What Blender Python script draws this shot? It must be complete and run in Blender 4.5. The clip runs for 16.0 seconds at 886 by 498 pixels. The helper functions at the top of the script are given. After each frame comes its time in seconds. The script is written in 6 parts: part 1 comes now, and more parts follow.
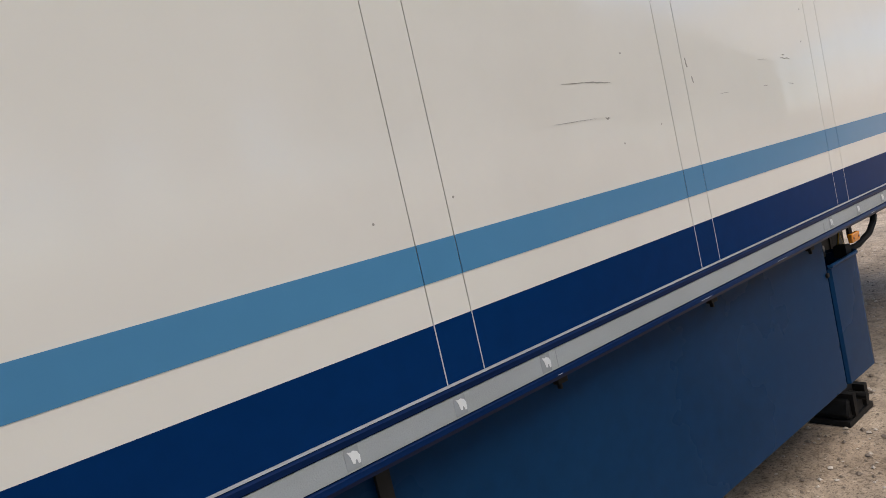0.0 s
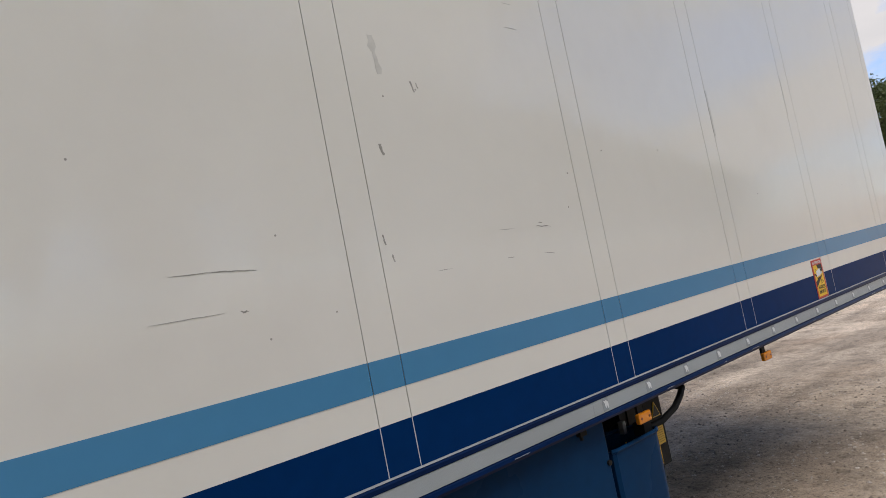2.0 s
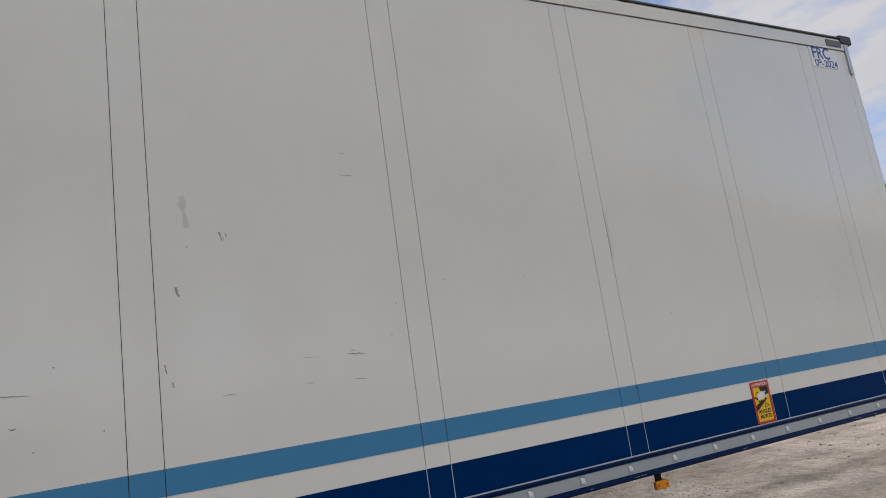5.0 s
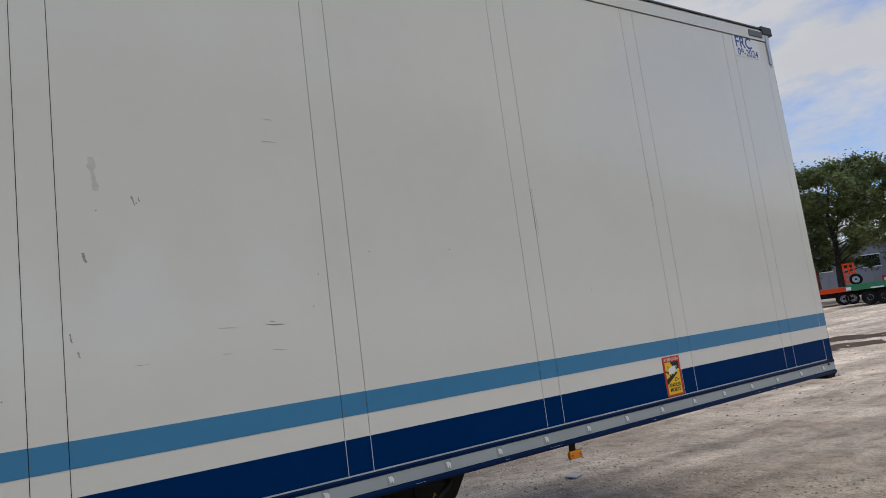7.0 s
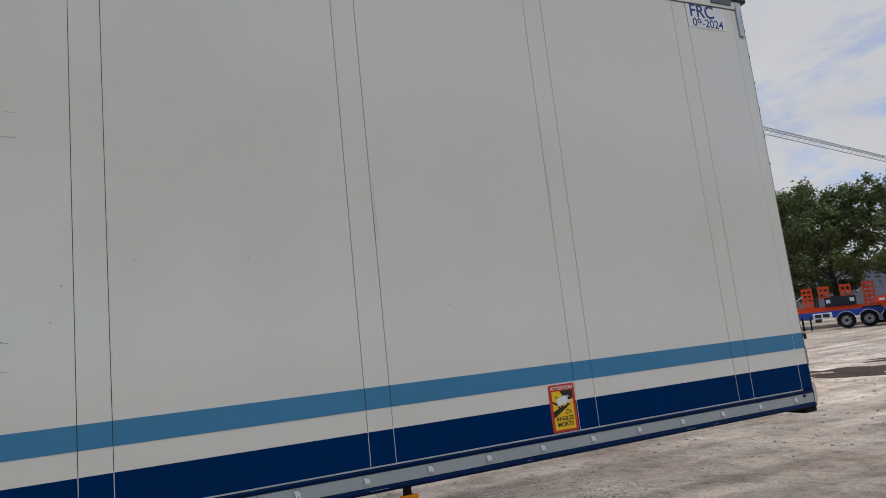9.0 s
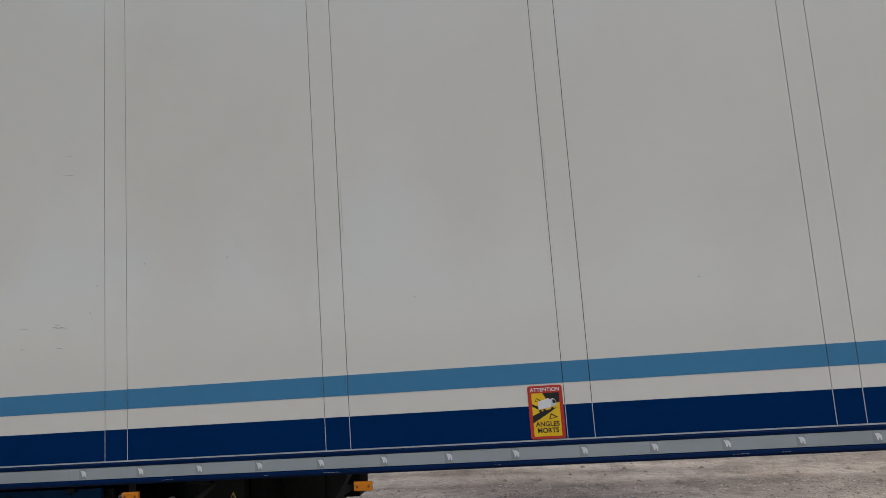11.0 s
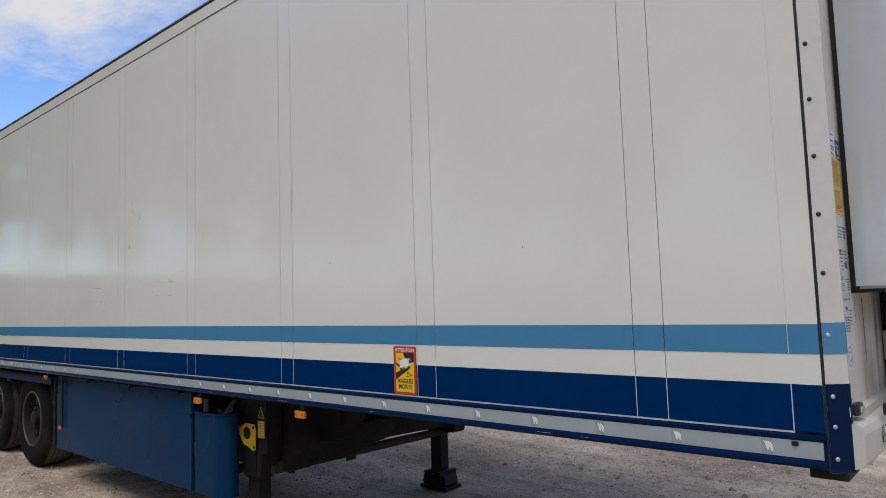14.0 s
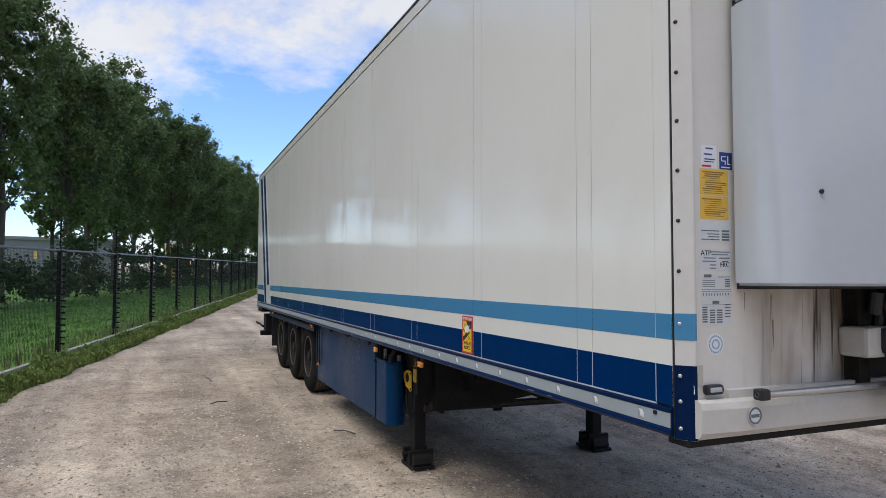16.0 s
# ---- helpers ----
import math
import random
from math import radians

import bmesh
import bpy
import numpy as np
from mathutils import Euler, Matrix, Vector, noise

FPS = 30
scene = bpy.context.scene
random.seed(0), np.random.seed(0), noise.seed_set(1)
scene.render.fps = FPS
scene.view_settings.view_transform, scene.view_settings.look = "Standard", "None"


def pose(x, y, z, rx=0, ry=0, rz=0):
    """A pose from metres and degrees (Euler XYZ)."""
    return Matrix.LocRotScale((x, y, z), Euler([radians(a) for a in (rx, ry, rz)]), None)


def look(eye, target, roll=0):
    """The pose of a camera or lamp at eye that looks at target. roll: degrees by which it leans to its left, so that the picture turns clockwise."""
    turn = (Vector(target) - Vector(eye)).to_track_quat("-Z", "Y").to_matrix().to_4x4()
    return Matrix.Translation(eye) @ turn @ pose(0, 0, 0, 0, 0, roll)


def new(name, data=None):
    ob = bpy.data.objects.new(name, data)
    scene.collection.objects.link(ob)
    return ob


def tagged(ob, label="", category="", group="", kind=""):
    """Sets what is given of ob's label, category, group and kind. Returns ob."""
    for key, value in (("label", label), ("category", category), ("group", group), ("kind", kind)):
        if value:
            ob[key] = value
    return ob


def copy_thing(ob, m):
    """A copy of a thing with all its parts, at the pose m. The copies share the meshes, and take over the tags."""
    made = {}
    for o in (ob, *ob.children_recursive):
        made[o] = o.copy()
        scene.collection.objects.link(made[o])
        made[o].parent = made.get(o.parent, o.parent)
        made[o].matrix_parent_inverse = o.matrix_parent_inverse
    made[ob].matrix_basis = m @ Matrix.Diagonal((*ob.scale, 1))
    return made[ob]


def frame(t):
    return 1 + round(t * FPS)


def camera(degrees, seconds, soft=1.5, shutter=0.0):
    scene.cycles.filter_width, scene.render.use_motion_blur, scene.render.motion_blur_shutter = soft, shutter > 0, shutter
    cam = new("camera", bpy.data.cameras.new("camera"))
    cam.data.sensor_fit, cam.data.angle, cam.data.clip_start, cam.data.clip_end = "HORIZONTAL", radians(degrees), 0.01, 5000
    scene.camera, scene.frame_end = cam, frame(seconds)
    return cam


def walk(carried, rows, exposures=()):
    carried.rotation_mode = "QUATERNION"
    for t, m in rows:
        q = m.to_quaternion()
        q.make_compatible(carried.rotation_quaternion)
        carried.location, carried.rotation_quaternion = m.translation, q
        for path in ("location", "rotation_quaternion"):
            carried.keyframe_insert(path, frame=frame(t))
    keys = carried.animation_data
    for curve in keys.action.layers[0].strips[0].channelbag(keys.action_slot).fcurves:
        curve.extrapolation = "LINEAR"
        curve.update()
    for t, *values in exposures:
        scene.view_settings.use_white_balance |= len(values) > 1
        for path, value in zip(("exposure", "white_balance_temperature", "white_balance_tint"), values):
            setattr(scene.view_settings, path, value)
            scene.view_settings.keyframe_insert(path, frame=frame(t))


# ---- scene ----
cam = camera(67.39, 16.0, soft=0.55)

PATH = [
    (0, (-7.643, -1.342, 1.666), (-6.4324, 0.2435, 1.5198), -12.10),
    (0.5, (-7.393, -1.337, 1.708), (-6.0952, 0.1831, 1.6434), -11.63),
    (1, (-7.154, -1.471, 1.744), (-5.8461, 0.0423, 1.7391), -11.00),
    (1.5, (-6.916, -1.673, 1.757), (-5.6095, -0.1614, 1.8475), -10.81),
    (2, (-6.619, -1.781, 1.755), (-5.3252, -0.2619, 1.8903), -10.45),
    (2.5, (-6.318, -1.884, 1.846), (-5.0357, -0.3605, 2.0308), -9.57),
    (3, (-6.117, -2.059, 1.829), (-4.8548, -0.5369, 2.1289), -9.77),
    (3.2, (-6.071, -2.166, 1.799), (-4.8296, -0.6353, 2.1408), -9.79),
    (5.3, (-5.554, -2.887, 1.784), (-4.6439, -1.1471, 2.1627), -7.18),
    (5.5, (-5.553, -2.875, 1.780), (-4.6418, -1.1326, 2.1437), -7.07),
    (5.8, (-5.573, -2.848, 1.775), (-4.6396, -1.1128, 2.1192), 0.71),
    (6, (-5.582, -2.842, 1.788), (-4.6119, -1.1232, 2.1106), 3.08),
    (6.5, (-5.580, -2.848, 1.783), (-4.5297, -1.1715, 2.0798), 1.80),
    (6.8, (-5.555, -2.871, 1.791), (-4.4800, -1.2087, 2.0752), -2.79),
    (7, (-5.534, -2.880, 1.790), (-4.4406, -1.2292, 2.0694), -6.60),
    (7.5, (-5.406, -2.932, 1.784), (-4.3138, -1.2802, 2.0610), -5.75),
    (8, (-5.052, -2.946, 1.772), (-4.0046, -1.2651, 2.0509), -5.66),
    (8.5, (-4.586, -2.981, 1.794), (-3.6065, -1.2615, 2.0804), -5.49),
    (9, (-4.045, -3.093, 1.742), (-3.2101, -1.3036, 2.0627), -5.35),
    (9.2, (-3.820, -3.111, 1.725), (-3.0935, -1.2762, 2.0479), -5.12),
    (11.3, (-1.680, -3.297, 1.806), (-2.0141, -1.3411, 2.0540), -2.95),
    (11.5, (-1.480, -3.281, 1.809), (-1.8325, -1.3255, 2.0403), -2.90),
    (12, (-1.097, -3.098, 1.783), (-1.4958, -1.1435, 1.9304), -2.60),
    (12.5, (-0.747, -2.866, 1.804), (-1.2110, -0.9252, 1.9405), -2.29),
    (13, (-0.346, -2.708, 1.820), (-0.9793, -0.8156, 1.9562), -2.00),
    (13.5, (0.059, -2.672, 1.789), (-0.8276, -0.8853, 1.9383), -1.55),
    (14, (0.503, -2.521, 1.804), (-0.8097, -1.0184, 1.9439), -1.09),
    (14.5, (0.933, -2.377, 1.799), (-0.7342, -1.2809, 1.9291), -0.21),
    (15, (1.316, -2.178, 1.791), (-0.4768, -1.2973, 1.9027), 0.37),
    (15.5, (1.671, -1.952, 1.828), (-0.1505, -1.1308, 1.9058), 0.38),
    (16, (2.068, -1.853, 1.860), (0.2203, -1.0905, 1.9170), 0.51),
]
EXPOSURES = [
    (0.0, 1.20, 7050, 15), (1.0, 1.08, 7050, 15), (2.0, 0.92, 6900, 14), (3.0, 0.65, 6580, 13), (5.3, 0.63, 6580, 13), (7.0, 0.56, 6450, 11), (9.0, 0.51, 6450, 11),
    (11.5, 0.58, 6600, 12), (13.0, 0.56, 6600, 12), (14.0, 0.93, 6600, 12), (14.6, 1.01, 6500, 12), (16.0, 1.08, 6400, 12)]
walk(cam, [(t, look(eye, target, roll)) for t, eye, target, roll in PATH], EXPOSURES)

# ---- light ----
SUN_TILT = Vector((0.12, -0.50, 1.0)).normalized()
world = bpy.data.worlds.new("sky_world")
scene.world = world
world.use_nodes = True
wn, wl = world.node_tree.nodes, world.node_tree.links
wn.clear()
w_out = wn.new("ShaderNodeOutputWorld")
w_bg = wn.new("ShaderNodeBackground")
w_sky = wn.new("ShaderNodeTexSky")
w_sky.sky_type, w_sky.sun_disc = "NISHITA", False
w_sky.sun_elevation = math.asin(SUN_TILT.z)
w_sky.sun_rotation = math.atan2(SUN_TILT.x, SUN_TILT.y)
w_sky.air_density, w_sky.dust_density, w_sky.ozone_density = 1.0, 0.15, 2.5
w_co = wn.new("ShaderNodeTexCoord")
w_sep = wn.new("ShaderNodeSeparateXYZ")
w_add = wn.new("ShaderNodeMath")
w_add.operation = "ADD"
w_add.inputs[1].default_value = 0.22
w_max = wn.new("ShaderNodeMath")
w_max.operation = "MAXIMUM"
w_max.inputs[1].default_value = 0.05
w_div = wn.new("ShaderNodeVectorMath")
w_div.operation = "DIVIDE"
w_com = wn.new("ShaderNodeCombineXYZ")
w_n1 = wn.new("ShaderNodeTexNoise")
w_n1.inputs["Scale"].default_value, w_n1.inputs["Detail"].default_value, w_n1.inputs["Roughness"].default_value = 1.15, 11, 0.61
w_n1.inputs["Distortion"].default_value = 0.25
w_ramp = wn.new("ShaderNodeValToRGB")
w_ramp.color_ramp.elements[0].position, w_ramp.color_ramp.elements[1].position = 0.455, 0.585
w_n2 = wn.new("ShaderNodeTexNoise")
w_n2.inputs["Scale"].default_value, w_n2.inputs["Detail"].default_value = 2.6, 6
w_shade = wn.new("ShaderNodeMix")
w_shade.data_type = "RGBA"
w_shade.inputs["A"].default_value = (2.1, 2.2, 2.4, 1)
w_shade.inputs["B"].default_value = (3.1, 3.12, 3.17, 1)
w_mix = wn.new("ShaderNodeMix")
w_mix.data_type = "RGBA"
w_tint = wn.new("ShaderNodeMix")
w_tint.data_type, w_tint.blend_type = "RGBA", "MULTIPLY"
w_tint.inputs["Factor"].default_value = 1.0
w_tint.inputs["B"].default_value = (0.50, 0.585, 0.72, 1)
wl.new(w_co.outputs["Generated"], w_sep.inputs[0])
wl.new(w_sep.outputs["Z"], w_max.inputs[0])
wl.new(w_max.outputs[0], w_add.inputs[0])
for k in range(3):
    wl.new(w_add.outputs[0], w_com.inputs[k])
wl.new(w_co.outputs["Generated"], w_div.inputs[0])
wl.new(w_com.outputs[0], w_div.inputs[1])
w_off = wn.new("ShaderNodeVectorMath")
w_off.inputs[1].default_value = (1.9, 7.4, 3.2)
wl.new(w_div.outputs[0], w_off.inputs[0])
wl.new(w_off.outputs[0], w_n1.inputs["Vector"])
wl.new(w_div.outputs[0], w_n2.inputs["Vector"])
# the cloud deck is denser towards the yard than along the poplars
w_east = wn.new("ShaderNodeMath")
w_east.operation, w_east.inputs[1].default_value = "MULTIPLY_ADD", 0.065
wl.new(w_sep.outputs["X"], w_east.inputs[0])
wl.new(w_n1.outputs["Fac"], w_east.inputs[2])
wl.new(w_east.outputs[0], w_ramp.inputs[0])
wl.new(w_n2.outputs["Fac"], w_shade.inputs["Factor"])
wl.new(w_sky.outputs[0], w_tint.inputs["A"])
wl.new(w_ramp.outputs["Color"], w_mix.inputs["Factor"])
wl.new(w_tint.outputs["Result"], w_mix.inputs["A"])
wl.new(w_shade.outputs["Result"], w_mix.inputs["B"])
wl.new(w_mix.outputs["Result"], w_bg.inputs["Color"])
w_bg.inputs["Strength"].default_value = 0.148
wl.new(w_bg.outputs[0], w_out.inputs["Surface"])

sun = new("sun", bpy.data.lights.new("sun", "SUN"))
sun.data.energy, sun.data.angle, sun.data.color = 1.08, radians(38.0), (1.0, 0.975, 0.935)
sun.matrix_world = look((0, 0, 50), tuple(Vector((0, 0, 50)) - SUN_TILT))


# ---- materials ----
def mat(name, col, rough=0.5, metal=0.0, var=0.12, scale=3.0, fine=40.0, bump=0.0, coat=0.0, spread=0.0, dirt=None, stretch=None, spec=0.5, rvar=0.0, speck=None, thin=0.0):
    """A surface with colour varied at two scales, fine relief, an optional second colour in stains and a change from object to object."""
    m = bpy.data.materials.new(name)
    m.use_nodes = True
    n, l = m.node_tree.nodes, m.node_tree.links
    b = n["Principled BSDF"]
    b.inputs["Roughness"].default_value, b.inputs["Metallic"].default_value = rough, metal
    b.inputs["Coat Weight"].default_value, b.inputs["Coat Roughness"].default_value = coat, 0.06
    b.inputs["Specular IOR Level"].default_value = spec
    co = n.new("ShaderNodeTexCoord")
    src = co.outputs["Object"]
    if stretch:
        mp = n.new("ShaderNodeMapping")
        mp.inputs["Scale"].default_value = stretch
        l.new(src, mp.inputs["Vector"])
        src = mp.outputs[0]
    big, small = n.new("ShaderNodeTexNoise"), n.new("ShaderNodeTexNoise")
    big.inputs["Scale"].default_value, big.inputs["Detail"].default_value = scale, 5
    small.inputs["Scale"].default_value, small.inputs["Detail"].default_value = fine, 4
    l.new(src, big.inputs["Vector"])
    l.new(src, small.inputs["Vector"])
    add = n.new("ShaderNodeMath")
    add.operation = "MULTIPLY_ADD"
    add.inputs[1].default_value = 0.6
    l.new(big.outputs["Fac"], add.inputs[0])
    half = n.new("ShaderNodeMath")
    half.operation = "MULTIPLY"
    half.inputs[1].default_value = 0.4
    l.new(small.outputs["Fac"], half.inputs[0])
    l.new(half.outputs[0], add.inputs[2])
    rng = n.new("ShaderNodeMapRange")
    rng.inputs["From Min"].default_value, rng.inputs["From Max"].default_value = 0.3, 0.7
    rng.inputs["To Min"].default_value, rng.inputs["To Max"].default_value = 1 - var, 1 + var
    l.new(add.outputs[0], rng.inputs["Value"])
    val = rng.outputs[0]
    if spread:
        inf = n.new("ShaderNodeObjectInfo")
        r2 = n.new("ShaderNodeMapRange")
        r2.inputs["To Min"].default_value, r2.inputs["To Max"].default_value = 1 - spread, 1 + spread
        l.new(inf.outputs["Random"], r2.inputs["Value"])
        mu = n.new("ShaderNodeMath")
        mu.operation = "MULTIPLY"
        l.new(val, mu.inputs[0])
        l.new(r2.outputs[0], mu.inputs[1])
        val = mu.outputs[0]
    sc = n.new("ShaderNodeVectorMath")
    sc.operation = "SCALE"
    sc.inputs[0].default_value = col[:3]
    if dirt:
        dn = n.new("ShaderNodeTexNoise")
        dn.inputs["Scale"].default_value, dn.inputs["Detail"].default_value, dn.inputs["Roughness"].default_value = dirt[1], 6, 0.62
        l.new(src, dn.inputs["Vector"])
        dr = n.new("ShaderNodeValToRGB")
        dr.color_ramp.elements[0].position, dr.color_ramp.elements[1].position = dirt[2], dirt[3]
        l.new(dn.outputs["Fac"], dr.inputs[0])
        mx = n.new("ShaderNodeMix")
        mx.data_type = "RGBA"
        mx.inputs["A"].default_value, mx.inputs["B"].default_value = (*col[:3], 1), (*dirt[0], 1)
        l.new(dr.outputs["Color"], mx.inputs["Factor"])
        l.new(mx.outputs["Result"], sc.inputs[0])
    l.new(val, sc.inputs["Scale"])
    tone = sc.outputs[0]
    for grain, lo, hi, shade in speck or ():
        gn = n.new("ShaderNodeTexNoise")
        gn.inputs["Scale"].default_value, gn.inputs["Detail"].default_value = grain, 2
        l.new(src, gn.inputs["Vector"])
        gr = n.new("ShaderNodeMapRange")
        gr.inputs["From Min"].default_value, gr.inputs["From Max"].default_value = lo, hi
        gr.inputs["To Min"].default_value, gr.inputs["To Max"].default_value = 1.0, shade
        l.new(gn.outputs["Fac"], gr.inputs["Value"])
        gs = n.new("ShaderNodeVectorMath")
        gs.operation = "SCALE"
        l.new(tone, gs.inputs[0])
        l.new(gr.outputs[0], gs.inputs["Scale"])
        tone = gs.outputs[0]
    l.new(tone, b.inputs["Base Color"])
    if thin:
        tl, ms = n.new("ShaderNodeBsdfTranslucent"), n.new("ShaderNodeMixShader")
        ms.inputs["Fac"].default_value = thin
        l.new(tone, tl.inputs["Color"])
        l.new(b.outputs[0], ms.inputs[1])
        l.new(tl.outputs[0], ms.inputs[2])
        l.new(ms.outputs[0], n["Material Output"].inputs["Surface"])
    if rvar:
        r3 = n.new("ShaderNodeMapRange")
        r3.inputs["From Min"].default_value, r3.inputs["From Max"].default_value = 0.35, 0.65
        r3.inputs["To Min"].default_value, r3.inputs["To Max"].default_value = max(0.02, rough - rvar), rough + rvar
        l.new(big.outputs["Fac"], r3.inputs["Value"])
        l.new(r3.outputs[0], b.inputs["Roughness"])
    if bump:
        bp = n.new("ShaderNodeBump")
        bp.inputs["Strength"].default_value, bp.inputs["Distance"].default_value = min(1.0, bump), 0.02
        l.new(small.outputs["Fac"], bp.inputs["Height"])
        l.new(bp.outputs[0], b.inputs["Normal"])
    return m


M_WHITE = mat("cream_white_panel_paint", (0.70, 0.68, 0.625), 0.095, var=0.018, scale=0.7, fine=9, rvar=0.03, spec=0.38, dirt=((0.655, 0.63, 0.575), 0.9, 0.50, 0.85))
M_LIGHT = mat("light_blue_stripe_paint", (0.060, 0.215, 0.385), 0.14, var=0.05, scale=0.8, fine=12, spec=0.35)
M_DARK = mat("dark_blue_stripe_paint", (0.0004, 0.0235, 0.100), 0.20, var=0.12, scale=0.8, fine=14, spec=0.025)
M_BLUE = mat("blue_skirt_paint", (0.002, 0.031, 0.088), 0.30, var=0.16, scale=1.2, fine=18, dirt=((0.006, 0.036, 0.096), 1.4, 0.5, 0.75), rvar=0.08, spec=0.06)
# darker copy of the stripe blue; the rail's shadow is put into the colour
M_SIDERAIL = mat("shaded_dark_blue_paint", (0.0005, 0.0115, 0.052), 0.3, var=0.2, scale=2, fine=30, spec=0.10)
M_SEAM = mat("dark_joint_sealant", (0.05, 0.047, 0.045), 0.7, var=0.2)
M_PALE = mat("pale_joint_and_glint", (0.42, 0.44, 0.47), 0.5, var=0.15)
M_TAPE = mat("silver_reflective_tape", (0.36, 0.40, 0.42), 0.36, metal=0.25, var=0.1, scale=2, fine=260, bump=0.2)
M_TAPELOGO = mat("pale_tape_mark", (0.70, 0.73, 0.74), 0.45, var=0.08)
M_TAPEDARK = mat("grey_tape_square", (0.27, 0.30, 0.315), 0.45, var=0.1)
M_ALU = mat("worn_aluminium", (0.55, 0.55, 0.55), 0.38, metal=0.85, var=0.15, scale=3, fine=60)
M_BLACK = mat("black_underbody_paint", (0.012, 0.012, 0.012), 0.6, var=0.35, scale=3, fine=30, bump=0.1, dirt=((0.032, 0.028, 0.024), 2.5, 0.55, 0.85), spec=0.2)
M_RUBBER = mat("tyre_rubber", (0.008, 0.0078, 0.0075), 0.85, var=0.25, scale=5, fine=60, bump=0.15, dirt=((0.034, 0.029, 0.024), 3.0, 0.52, 0.8), spec=0.12)
M_RIM = mat("dusty_steel_rim", (0.026, 0.022, 0.019), 0.85, metal=0.0, var=0.4, scale=6, fine=50, bump=0.1, dirt=((0.060, 0.051, 0.042), 7.0, 0.56, 0.72), spec=0.06)
M_DUSTTREAD = mat("dusty_tread_rubber", (0.085, 0.074, 0.063), 0.95, var=0.3, scale=4, fine=45, bump=0.2, spec=0.1)
M_RIMLIP = mat("pale_rim_metal", (0.075, 0.066, 0.057), 0.5, metal=0.3, var=0.4, scale=9, fine=50)
M_STEELRIM = mat("silver_steel_rim", (0.30, 0.30, 0.30), 0.5, metal=0.2, var=0.2, scale=6, fine=40)
M_RAIL = mat("dark_rail_tube", (0.10, 0.105, 0.11), 0.45, var=0.1)
M_PLASTIC = mat("black_plastic", (0.014, 0.014, 0.015), 0.42, var=0.2)
M_AMBER = mat("amber_lens", (0.62, 0.20, 0.012), 0.18, var=0.1, coat=0.5)
M_YELLOW = mat("yellow_painted_steel", (0.62, 0.36, 0.02), 0.45, var=0.12, scale=8, dirt=((0.2, 0.12, 0.03), 8, 0.6, 0.8))
M_LABELY = mat("yellow_label", (0.72, 0.45, 0.07), 0.5, var=0.06)
M_SIGNY = mat("sign_yellow", (0.80, 0.50, 0.015), 0.4, var=0.04)
M_SIGNR = mat("sign_red", (0.48, 0.035, 0.02), 0.4, var=0.06)
M_INK = mat("black_ink", (0.012, 0.012, 0.012), 0.5, var=0.1)
M_PAPER = mat("white_label", (0.72, 0.73, 0.74), 0.45, var=0.04)
M_PATCH = mat("clean_white_film", (0.735, 0.735, 0.725), 0.2, var=0.03, spec=0.4)
M_GREYPAPER = mat("silver_grey_label", (0.60, 0.62, 0.63), 0.42, var=0.05)
M_INKBLUE = mat("blue_ink", (0.02, 0.05, 0.22), 0.5, var=0.1)
M_INKGREY = mat("grey_ink", (0.13, 0.14, 0.15), 0.6, var=0.1)
M_POST = mat("greyed_corner_paint", (0.57, 0.55, 0.51), 0.25, var=0.06, scale=2, fine=20, dirt=((0.48, 0.455, 0.41), 2.0, 0.5, 0.8))
M_DUSTBLACK = mat("dusty_black_paint", (0.040, 0.035, 0.031), 0.6, var=0.3, scale=5, fine=30, spec=0.3)
M_LAMPDARK = mat("dark_red_lamp", (0.06, 0.012, 0.012), 0.2)
M_FRONT = mat("grimy_front_wall", (0.66, 0.63, 0.575), 0.36, var=0.05, scale=2, fine=25)


